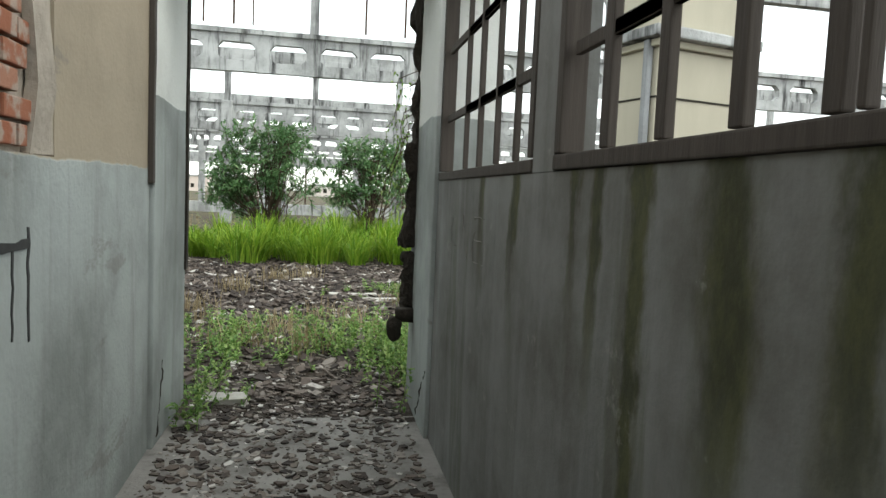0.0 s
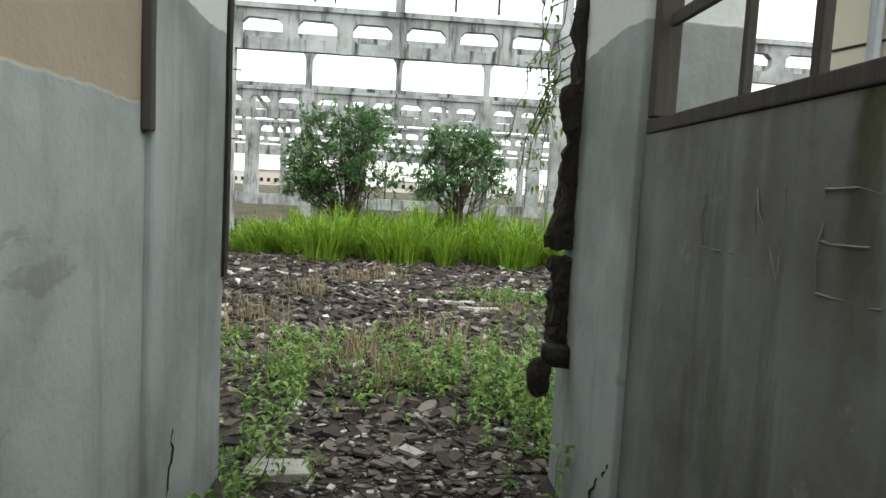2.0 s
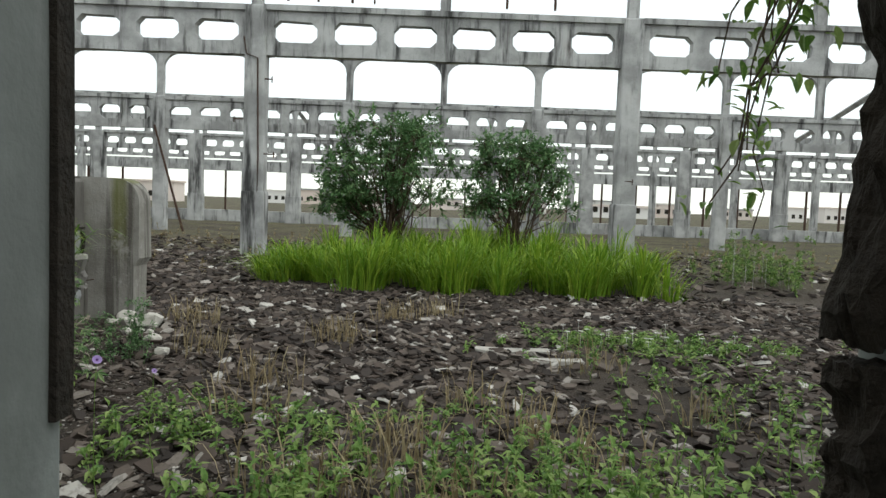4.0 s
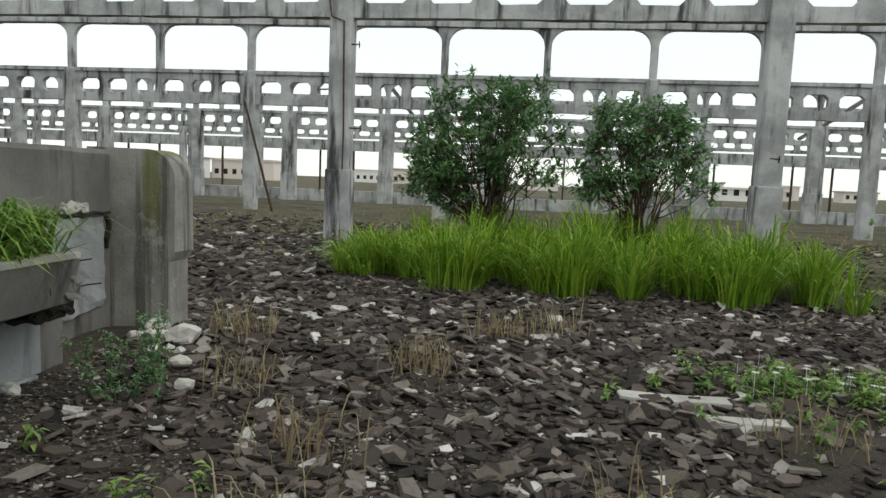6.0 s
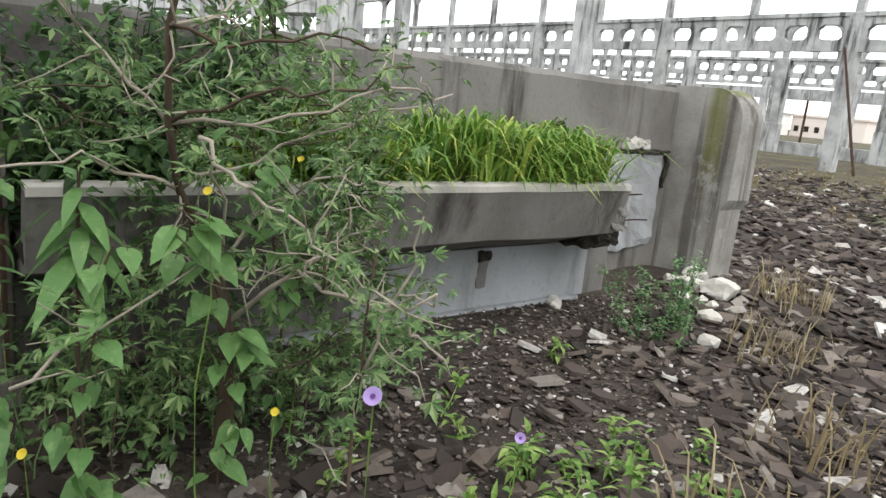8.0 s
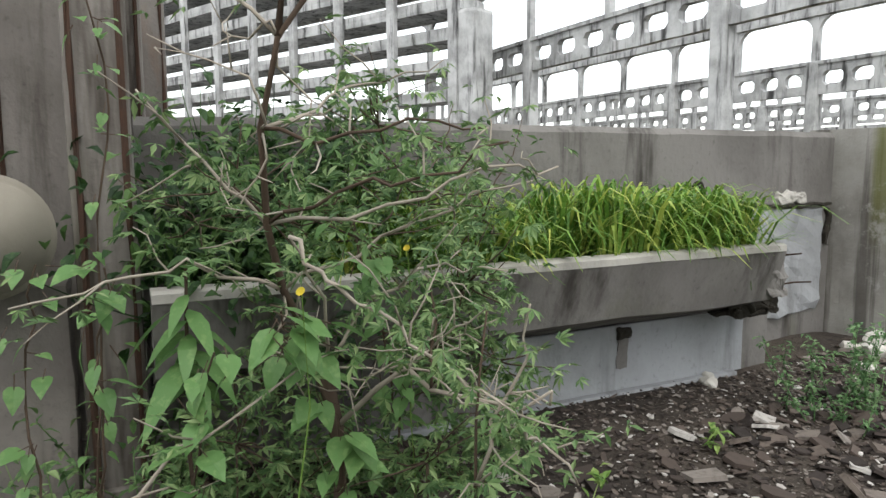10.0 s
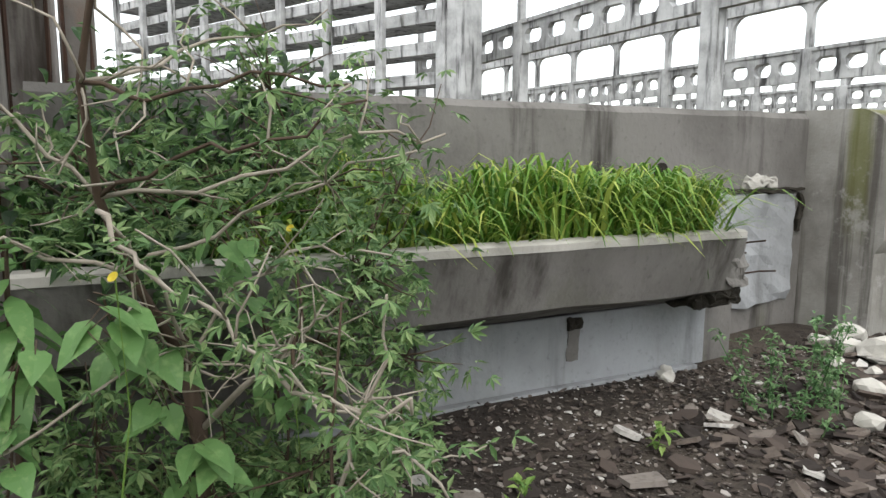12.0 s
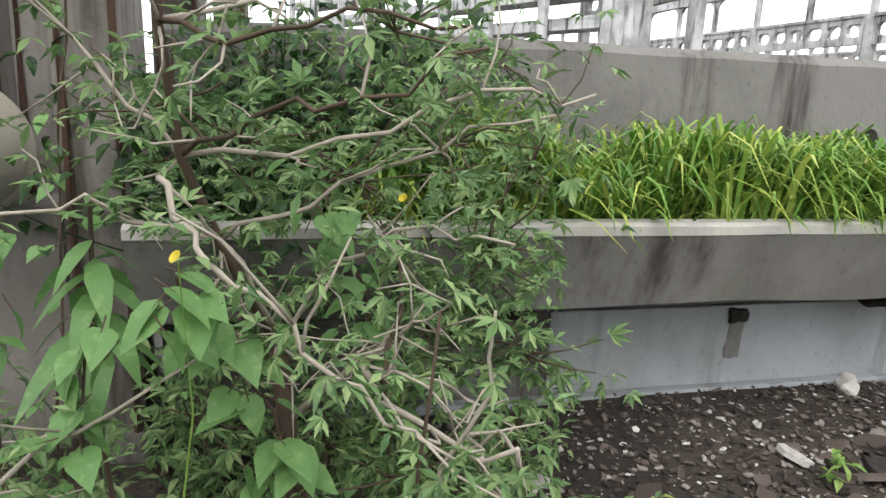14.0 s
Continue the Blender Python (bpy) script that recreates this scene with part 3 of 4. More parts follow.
        again(first_post, (i + 0.5) * pitch)
    for x, w in thin_bars:
        part("glazing_bar", box(x - w, x + w, -0.02, 0.02, z1 + 0.15, ztop + 0.03), M_RUST, row)
    return row


LABEL = "stained grey concrete frame with pierced beam and arched top"
truss_row(23.3, -3.75, 9.35, -3, 5, 5.0, 6.22, 8.5, 6, 0.52, LABEL, 1.62, [(0.75, 0.03), (1.5, 0.025), (2.35, 0.03), (2.9, 0.02), (6.2, 0.03), (7.4, 0.03), (-3.0, 0.03), (-2.0, 0.03)])
truss_row(34.0, -10.55, 7.65, -12, 7, 4.12, 5.42, 7.15, 6, 0.5, LABEL)
truss_row(46.0, -13.4, 5.7, -16, 10, 4.05, 5.05, 6.7, 5, 0.8, LABEL, 1.6)
truss_row(58.0, -14.0, 6.2, -15, 12, 4.3, 5.2, 6.9, 5, 0.45, LABEL)
near = bpy.data.objects["shed_truss"]
for x, z, l in ((0.26, 2.55, 0.28), (0.26, 4.4, 0.2), (9.3, 2.2, 0.22), (-0.26, 3.4, -0.25)):
    rod = Bag()
    rod.limb([(x, -0.2, z), (x + l, -0.22, z - 0.01)], 0.02, 0.016, 5)
    rod.limb([(x + l * 0.9, -0.22, z - 0.09), (x + l * 0.9, -0.22, z + 0.06)], 0.014, 0.014, 5)
    rod.mesh("peg", M_RUST, near)
rod = Bag()
rod.limb([(0.10, -0.24, 0.1), (0.13, -0.24, 2.4), (0.08, -0.24, 4.9), (-0.2, -0.24, 5.0), (-0.26, -0.26, 5.4)], 0.018, 0.018, 6)
rod.mesh("conduit", M_RUST, near)
stick = Bag()
stick.limb([(-9.3, 33.2, 0.0), (-9.9, 33.3, 2.0), (-10.6, 33.5, 4.2)], 0.05, 0.04, 6)
tagged(stick.mesh("leaning_pole", M_RUST), "thin dark pole leaning on a column", "pole")
row = tagged(empty("roofless_gallery", (0, 66, 0)), "grey concrete fascia on thin dark posts", "concrete frame", "rows of shed frames")
part("fascia", box(-75, 80, -0.2, 0.2, 3.7, 4.6, 0.02), M_FRAME, row)
for i in range(-24, 27):
    part("post", box(i * 3.0 - 0.07, i * 3.0 + 0.07, -0.08, 0.08, -0.2, 3.69), M_RUST, row)
low_wall = part("low_wall", box(-75, 80, 46.5, 46.75, -0.2, 0.66, 0.03), M_FRAME)
tagged(low_wall, "low pale concrete boundary wall", "wall", kind="structure")
# fallen and slanting roof beams between the rows
rng = random.Random(11)
for x, y0, y1, z0, z1 in ((20, 34.4, 45.6, 7.6, 5.2), (-8, 46.4, 57.6, 7, 5.3), (6, 46.4, 57.6, 7, 5.3), (18, 46.4, 57.6, 7, 5.3)):
    b = Bag()
    b.limb([(x, y0, z0), (x + 0.2, (y0 + y1) / 2, (z0 + z1) / 2 - 0.05), (x + 0.3, y1, z1)], 0.16, 0.16, 4)
    tagged(b.mesh("roof_beam", M_FRAME), "slanting broken concrete roof beam", "beam", "slanting roof beams")

# stepped gallery and tower at the shed's west end
gal = tagged(empty("west_gallery", (-45, 10, 0)), "distant stacked concrete gallery with many beams", "gallery")
gal.rotation_euler = (0, 0, math.atan2(10, 23))
for z in (2.6, 3.7, 4.8, 5.9, 7.0, 8.1, 9.2, 10.3):
    part("beam", box(0, 25, -0.15, 0.15 + 0.2 * z, z, z + 0.45, 0.02, 4, 0.04), M_FRAME, gal)
for i in range(9):
    part("pillar", box(i * 3.1, i * 3.1 + 0.4, -0.4, -0.16, -0.2, 10.7, 0.02, 3, 0.02), M_FRAME, gal)
part("tower", box(25.1, 26.0, -0.3, 0.8, -0.2, 6.9, 0.15, 4, 0.03), M_FRAME, gal)

# beige outbuilding seen through the window openings
hut = tagged(empty("outbuilding", (4.73, 9.03, 0)), "beige rendered outbuilding with a flat cornice", "building")
hut.rotation_euler = (0, 0, 0.25)
part("wall", box(0, 1.22, 0, 0.7, -0.2, 3.32, 0.02, 4, 0.006), M_BEIGE, hut)
part("band", box(-0.012, 1.232, -0.012, 0.712, 2.78, 2.80), M_DARK, hut)
part("moulding", box(-0.06, 1.28, -0.06, 0.76, 3.322, 3.40, 0.015), M_BEIGE, hut)
part("cornice", box(-0.16, 1.38, -0.16, 0.86, 3.402, 3.52, 0.02, 4, 0.01), M_FRAME, hut)
part("parapet", box(-0.05, 1.27, -0.05, 0.75, 3.522, 3.95, 0.02), M_BEIGE, hut)
part("downpipe", box(-0.10, -0.02, 0.05, 0.13, -0.1, 3.40, 0.02), M_PANEL, hut)

# far houses and trees on the skyline
rng = random.Random(5)
for i in range(26):
    x, y = -150 + i * 13 + rng.uniform(-4, 4), 150 + rng.uniform(-20, 60)
    w, h = rng.uniform(6, 14), rng.uniform(2.0, 4.2)
    h2 = tagged(empty("distant_building", (x, y, 0)), "distant building on the skyline, haze painted into its pale colour", "building", "distant buildings")
    part("wall", box(-w / 2, w / 2, 0, 6, -0.2, h), M_FAR, h2)
    part("roof", box(-w / 2 - 0.3, w / 2 + 0.3, -0.3, 6.3, h + 0.001, h + 0.4), M_FAR if i % 3 else M_FRAME, h2)
    for q in range(int(w // 2)):
        part("window", box(-w / 2 + 0.7 + q * 2, -w / 2 + 1.6 + q * 2, -0.05, -0.001, 1.0, 2.1), M_DARK, h2)


# ---- trough ----
k = Mat("stained_end_wall_concrete", 0.9)
big, fine = k.noise(1.6, detail=6), k.noise(28)
run = k.noise(7.0, (1, 1, 0.05), 5, 0.6, (1, 2, 0))
c = k.mix(k.step(big, 0.35, 0.65), (0.30, 0.29, 0.265), (0.18, 0.17, 0.15))
c = k.mix(k.math('MULTIPLY', k.step(run, 0.48, 0.6), 0.75), c, (0.065, 0.058, 0.05))
edge = k.math('ADD', k.xyz(0), k.math('MULTIPLY', k.math('SUBTRACT', k.noise(4, (1, 1, 0.4), 4), 0.5), 0.12))
band = k.math('MULTIPLY', k.step(edge, -2.60, -2.53), k.step(k.math('MULTIPLY', edge, -1.0), 2.38, 2.45))
c = k.mix(k.math('MULTIPLY', k.math('MULTIPLY', band, k.step(k.xyz(2), 0.6, 1.2)), 0.75), c, (0.13, 0.135, 0.04))
c = k.mix(k.math('MULTIPLY', k.step(k.noise(2.4, detail=7, rough=0.7, shift=(4, 4, 4)), 0.56, 0.64), 0.6), c, (0.36, 0.35, 0.33))
M_CHEEK = k.done(c, k.math('ADD', fine, k.math('MULTIPLY', run, 2.0)), 0.6, 0.014)
TY0, TY1, WX = 7.75, 13.4, -2.89
back = extrude_profile([(WX - 0.2, -0.2), (WX, -0.2), (WX, 1.56), (WX - 0.03, 1.60), (WX - 0.17, 1.60), (WX - 0.2, 1.56)], 8.55, TY1 - 0.02, 40, 0.012)
trough = tagged(empty("wash_trough", (WX, 8.55, 0)), "long grey concrete trough overgrown with grass", "trough")


def tp(nm, bm, mat, label="", smooth=False):
    bmesh.ops.translate(bm, verts=bm.verts, vec=(-WX, -8.55, 0))
    return part(nm, bm, mat, trough, label, smooth)


tp("back_wall", back, M_TROUGH, "mossy concrete back wall")
# end cheek with its rounded front corner
R = 0.26
X1 = -2.29
arc = [(X1 - R + R * math.sin(a), 1.62 - R + R * math.cos(a)) for a in [math.pi / 2 * i / 10 for i in range(11)]]
tp("end_cheek", extrude_profile([(WX - 0.2, -0.2), (WX - 0.2, 1.62)] + arc + [(X1 + 0.0, 0.75), (X1 - 0.05, 0.66), (X1 - 0.06, -0.2)], TY1 - 0.018, TY1 + 0.30, 6, 0.012), M_CHEEK, "rounded end wall with green stain")
# basin front, flaring outwards
basin = [(-2.02, 0.905), (-2.015, 0.885), (-2.10, 0.60), (-2.52, 0.45), (-2.54, 0.49), (-2.20, 0.66), (-2.11, 0.88), (-2.10, 0.905)]
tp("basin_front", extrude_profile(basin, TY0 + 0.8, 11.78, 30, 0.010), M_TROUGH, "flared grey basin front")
tp("basin_rim", extrude_profile([(-2.008, 0.89), (-2.008, 0.922), (-2.03, 0.932), (-2.10, 0.932), (-2.112, 0.92), (-2.112, 0.907), (-2.012, 0.907)], TY0 + 0.8, 11.77, 40, 0.006), M_LIP, "pale rim")
# basin floor coloured near-black to paint the shade inside the basin
tp("basin_floor", box(WX + 0.002, -2.125, TY0 + 0.8, 11.75, 0.62, 0.70, 0, 6, 0.012), M_DARK, "earth in the basin, painted near-black for its shade")
tp("plinth", box(WX + 0.004, -2.57, TY0 + 0.8, 12.35, -0.2, 0.43, 0.01, 12, 0.006), M_TROUGH)
tp("plinth_panel", box(-2.569, -2.55, 10.16, 12.10, 0.03, 0.43, 0.006, 8, 0.003), M_PANEL, "pale rendered panel")
tp("plinth_step", box(-2.55, -2.49, 9.2, 12.0, -0.2, 0.045, 0.01, 6, 0.006), M_PANEL)
# broken end of the basin, a near-black block painting its hollow's shade, and the crumbled patch beside it
def crumble(bm, amount, freq=9):
    for v in bm.verts:
        v.co += noise.noise_vector(v.co * freq) * amount + noise.noise_vector(v.co * freq * 3) * amount * 0.4
    return bm


tp("broken_end", crumble(box(WX + 0.06, -2.60, 11.70, 12.22, -0.1, 0.56, 0.02, 7), 0.035), M_TROUGH, "broken basin end")
tp("hollow", crumble(box(-2.46, -2.24, 11.70, 12.06, 0.46, 0.60, 0.03, 6), 0.06, 12), M_DARK, "rusted hollow, its shade painted as a near-black block")
tp("jagged_edge", crumble(box(-2.30, -2.06, 11.72, 11.86, 0.62, 0.86, 0.02, 5), 0.04, 12), M_TROUGH)
tp("patch", crumble(box(WX + 0.002, WX + 0.03, 12.30, 13.26, 0.25, 1.03, 0.01, 10), 0.04, 5), M_PANEL, "pale exposed patch")
tp("patch_crack", crumble(box(WX + 0.003, WX + 0.05, 12.05, 13.34, 1.05, 1.07, 0.004, 18), 0.035, 6), M_DARK, "dark crack above the patch")
tp("patch_gap", crumble(box(WX + 0.003, WX + 0.04, 13.30, 13.33, 0.75, 1.04, 0.006, 10), 0.03), M_DARK)
tp("patch_crust", crumble(box(WX + 0.003, WX + 0.045, 12.75, 13.05, 1.08, 1.16, 0.01, 8), 0.035, 14), M_LIP)
hole = bmesh.new()
bmesh.ops.create_cone(hole, cap_ends=True, segments=16, radius1=0.055, radius2=0.055, depth=0.02, matrix=pose(WX + 0.008, 12.0, 1.2, 0, 90, 0))
tp("pipe_hole", crumble(hole, 0.008), M_DARK)
for z0, z1, y in ((0.72, 0.80, 12.1), (0.60, 0.74, 11.95), (0.55, 0.62, 12.2)):
    rod = Bag()
    rod.limb([(WX + 0.3, y, z0), (-2.35, y + 0.1, z1), (-2.2, y + 0.05, z1 + 0.03)], 0.006, 0.005, 5)
    rod.mesh("bent_rod", M_RUST, trough).location = (-WX, -8.55, 0)
for y, z in ((11.1, 0.36), (10.02, 0.42)):
    tp("drain_notch", crumble(box(-2.56, -2.515, y - 0.05, y + 0.05, z - 0.01, z + 0.06, 0.012, 5), 0.012, 18), M_DARK, "dark broken drain stub")
tp("drain_stain", crumble(box(-2.552, -2.546, 11.06, 11.14, 0.17, 0.36, 0.002, 8), 0.012, 14), M_TROUGH, "grey stain below the drain")
# posts beside the trough's near end
for x, y, wx, wy, h in ((-3.1, 8.22, 0.36, 0.42, 5.5), (-3.75, 8.52, 0.22, 0.24, 5.5), (-4.6, 8.72, 0.2, 0.2, 5.5), (-3.6, 7.85, 0.3, 0.22, 5.0), (-2.43, 8.42, 0.22, 0.22, 5.2)):
    post = tagged(empty("concrete_post", (x, y, 0)), "tall weathered brown-grey concrete post", "post", "posts beside the trough")
    part("shaft", box(-wx / 2, wx / 2, -wy / 2, wy / 2, -0.2, h, 0.02, 8, 0.01), M_POST, post)
    for sx, sy in ((1, -1), (1, 1)):
        rod = Bag()
        rod.limb(wiggle((sx * (wx / 2 + 0.012), sy * (wy / 2 - 0.03), 0.1), (sx * (wx / 2 + 0.012), sy * (wy / 2 - 0.03), h - 0.2), 9, 0.006, rng), 0.014, 0.011, 5)
        rod.mesh("rusted_rod", M_RUST, post)
    part("plate", box(-wx / 2 - 0.03, wx / 2 + 0.03, -wy / 2 - 0.03, wy / 2 + 0.03, -0.2, 0.12, 0.01), M_POST, post)
side_wall = part("wall_side", box(-3.4, -2.3, 7.45, 7.7, -0.2, 3.4, 0.02, 8, 0.01), M_POST)
tagged(side_wall, "brown-grey rendered side wall", "wall", kind="structure")
front_low = part("low_side_wall", box(-2.75, -2.45, 7.72, 8.27, -0.2, 0.92, 0.03, 8, 0.02), M_POST)
tagged(front_low, "low stained wall beside the trough", "wall", kind="structure")
drum = bmesh.new()
bmesh.ops.create_cone(drum, cap_ends=True, segments=40, radius1=0.22, radius2=0.22, depth=0.5, matrix=pose(-2.42, 7.98, 1.13, 0, 90, 20))
bmesh.ops.bevel(drum, geom=[e for e in drum.edges if e.calc_face_angle(0) > 1], offset=0.03, segments=3, affect='EDGES')
tagged(part("rounded_drum", drum, M_DRUM, None, "", True), "pale rounded drum lying on the low wall", "drum")

# ---- plants ----
def bush(x, y, radius, height, seed, stems_n, clumps, lobes=()):
    """Thin stems from one foot that fork into clumps of narrow leaves."""
    rng = random.Random(seed)
    z0 = ground_z(x, y)
    thing = tagged(empty("bush", (0, 0, 0)), "leafy dark green bush on thin stems in tall grass", "bush", "bushes in the grass")
    wood, crown = Bag(), Bag()
    heads = []
    for i in range(clumps):
        a, q = rng.uniform(0, 6.283), rng.random() ** 0.5
        up = rng.uniform(0.42, 1.0)
        wide = radius * (0.55 + 0.6 * math.sin(min(1, (1.08 - up) / 0.62) * 1.57))
        heads.append(Vector((x + wide * q * math.cos(a), y + wide * q * math.sin(a) * 0.8, z0 + height * up)))
    for lx, ly, lz, lr, n in lobes:
        heads += [Vector((x + lx + rng.gauss(0, lr), y + ly + rng.gauss(0, lr), z0 + lz + rng.gauss(0, lr * 0.7))) for _ in range(n)]
    for i, head in enumerate(heads):
        a = rng.uniform(0, 6.283)
        base = Vector((x + 0.2 * math.cos(a), y + 0.2 * math.sin(a), z0 - 0.1))
        mid = base.lerp(head, 0.45) + Vector((-0.12 * (head.x - x), 0, 0.18))
        pts = wiggle(base, mid, 3, 0.05, rng) + wiggle(mid, head, 3, 0.06, rng)[1:]
        if i % 2 == 0 or i < stems_n:
            wood.limb(pts, 0.024, 0.006, 5)
        else:
            wood.limb([pts[3].lerp(heads[i - 1], 0.3)] + pts[4:], 0.010, 0.005, 4)
        r = rng.uniform(0.13, 0.25)
        for k_ in range(rng.randrange(7, 12)):
            e = head + Vector((rng.gauss(0, r), rng.gauss(0, r), rng.gauss(0.03, r * 0.8)))
            wood.limb([head, e], 0.006, 0.003, 4)
            for q in range(rng.randrange(7, 12)):
                p = head.lerp(e, rng.uniform(0.4, 1.05)) + Vector((rng.gauss(0, 0.035), rng.gauss(0, 0.035), rng.gauss(0, 0.035)))
                d = (e - head).normalized() * 0.5 + Vector((rng.uniform(-1, 1), rng.uniform(-1, 1), rng.uniform(-0.5, 0.8)))
                crown.leaf(p, d, (rng.uniform(-0.4, 0.4), rng.uniform(-0.4, 0.4), 1), rng.uniform(0.10, 0.17), rng.uniform(0.035, 0.06))
    wood.mesh("branchwork", M_BARK, thing, True)
    crown.mesh("crown", M_BUSH, thing)


bush(-0.05, 20.6, 1.3, 3.0, 1, 16, 84, ((-1.25, 0, 1.0, 0.3, 14), (-0.8, -0.2, 1.3, 0.3, 10)))
bush(2.55, 20.4, 0.98, 2.65, 2, 14, 66)

rng = random.Random(21)
grass = Bag()
for i in range(330):
    u = rng.uniform(-2.4, 5.0)
    front = 17.0 + 1.15 * noise.noise(Vector((u * 1.4, 0, 0))) + (0.9 * (-0.9 - u) if u < -0.9 else 0)
    v = front + rng.random() ** 1.7 * 4.0
    if u < -1.4 and v > 20 or u > 4.2 and v > 19.5:
        continue
    lump = noise.noise(Vector((u * 2.1, v * 2.1, 5)))
    if lump < -0.28 and v < front + 0.8:
        continue
    tall = min(1, 0.5 + (u + 2.4) * 0.3, 0.7 + (5.1 - u) * 0.4) * (0.95 + 0.95 * lump)
    cu, cv = rng.gauss(0, 0.10), rng.gauss(-0.06, 0.08)
    for b in range(26):
        ox, oy = rng.gauss(0, 0.08), rng.gauss(0, 0.08)
        x, y = u + ox, v + oy
        grass.strap((x, y, ground_z(x, y) - 0.02), rng.uniform(0.34, 0.78) * tall, (cu + ox * 2.4 + rng.gauss(0, 0.12), cv + oy * 2.4 + rng.gauss(0, 0.12)), rng.uniform(0.016, 0.03), rng.uniform(1.5, 2.1))
tagged(grass.mesh("tall_grass", M_GRASS), "bed of bright green tall grass", "grass", kind="stuff")

tg = Bag()
for i in range(380):
    y = 11.72 - 2.4 * rng.random() ** 1.15
    x = rng.uniform(WX + 0.08, -2.13)
    f = 0.78 + 0.35 * noise.noise(Vector((y * 2.4, x * 2, 0)))
    cu, cv = rng.gauss(0.03, 0.06), rng.gauss(0, 0.07)
    for b in range(12):
        ox, oy = rng.gauss(0, 0.03), rng.gauss(0, 0.04)
        far = rng.uniform(0.12, 0.30)
        a = rng.uniform(0, 6.283)
        tg.strap((x + ox, y + oy, 0.68), rng.uniform(0.34, 0.70) * f, (cu + far * math.cos(a), cv + far * math.sin(a)), rng.uniform(0.014, 0.026), rng.uniform(1.7, 2.5))
tagged(tg.mesh("trough_grass", M_TGRASS), "thick green grass growing in the trough", "grass", kind="stuff")


def weed_patch(name, spots, mat, label, leaf=(0.035, 0.08), height=(0.1, 0.38), per=20):
    stems, leaves = Bag(), Bag()
    for x, y in spots:
        z = ground_z(x, y)
        h = rng.uniform(*height)
        top = (x + rng.gauss(0, 0.25) * h, y + rng.gauss(0, 0.25) * h, z + h)
        path = wiggle((x, y, z - 0.02), top, 4, 0.015, rng)
        leaves.limb(path, 0.004, 0.002, 4)
        for q in range(per):
            p = path[rng.randrange(1, 5)] + Vector((rng.gauss(0, 0.02), rng.gauss(0, 0.02), rng.gauss(0, 0.02)))
            leaves.leaf(p, (rng.uniform(-1, 1), rng.uniform(-1, 1), rng.uniform(-0.3, 0.8)), (0, 0, 1), rng.uniform(*leaf), rng.uniform(leaf[0] * 0.35, leaf[1] * 0.45), 0.3)
    tagged(leaves.mesh(name, mat), label, "weeds", kind="stuff")


def scatter(n, cx, cy, sx, sy):
    out = []
    while len(out) < n:
        x, y = rng.gauss(cx, sx), rng.gauss(cy, sy)
        if (y < 7.45 and (x < LX + 0.05 or x > RX - 0.05)) or x < -2.6 and y < 13.8:
            continue
        out.append((x, y))
    return out


weed_patch("weeds", scatter(50, 1.5, 8.9, 0.3, 0.4) + scatter(34, 0.35, 8.9, 0.14, 0.25) + scatter(18, 0.36, 7.2, 0.08, 0.35) + scatter(16, 0.8, 8.7, 0.25, 0.3), M_WEED, "low green weeds outside the doorway")
weed_patch("weeds", scatter(80, 2.0, 8.3, 0.2, 0.5) + scatter(30, 2.9, 10.6, 0.4, 0.9), M_WEED, "low green weeds beside the wall", height=(0.15, 0.5))
weed_patch("creeping_weeds", scatter(150, 3.3, 13.0, 0.8, 0.35), M_WEED, "creeping weeds with small white flowers", height=(0.05, 0.14))
weed_patch("weeds", scatter(60, 7.6, 20.5, 0.5, 1.0), M_WEED, "tall green weeds", height=(0.3, 1.0), per=60, leaf=(0.05, 0.1))
weed_patch("weeds", scatter(15, -1.75, 12.0, 0.09, 0.2), M_BUSH, "slender grey-green weeds among the rubble", height=(0.28, 0.55), per=60, leaf=(0.025, 0.05))
weed_patch("weeds", scatter(26, -0.7, 9.9, 0.5, 0.35), M_WEED, "small weeds among the rubble", height=(0.06, 0.22))
weed_patch("weeds", scatter(46, 0.1, 10.0, 0.7, 0.4), M_WEED, "small weeds among the rubble", height=(0.05, 0.18))
weed_patch("weeds", scatter(70, -2.0, 8.9, 0.25, 0.35), M_SHRUB, "dense low growth beside the trough", height=(0.15, 0.5), leaf=(0.04, 0.08))
weed_patch("weeds", scatter(420, 2, 27, 14, 3.2), M_DRY, "dry grey-green growth across the shed floor", height=(0.08, 0.35), leaf=(0.06, 0.12), per=14)

dry = Bag()
for cx, cy, n in ((0.5, 14.2, 30), (0.0, 12.9, 28), (1.0, 14.6, 20), (-0.4, 11.2, 20), (1.9, 9.6, 18), (0.6, 9.3, 20), (-1.2, 12.3, 22), (2.4, 12.0, 16), (-0.2, 10.3, 14), (-1.7, 13.5, 30), (1.2, 10.8, 14), (2.9, 10.6, 14), (1.1, 8.9, 30), (0.8, 9.8, 26), (1.6, 10.2, 24), (0.3, 9.2, 20)):
    for b in range(n * 3):
        x, y = rng.gauss(cx, 0.16), rng.gauss(cy, 0.16)
        dry.blade((x, y, ground_z(x, y) - 0.01), rng.uniform(0.10, 0.34), (rng.gauss(0, 0.09), rng.gauss(0, 0.09)), rng.uniform(0.006, 0.012))
tagged(dry.mesh("dry_grass", M_DRY), "tufts of dry straw-coloured grass", "grass", kind="stuff")
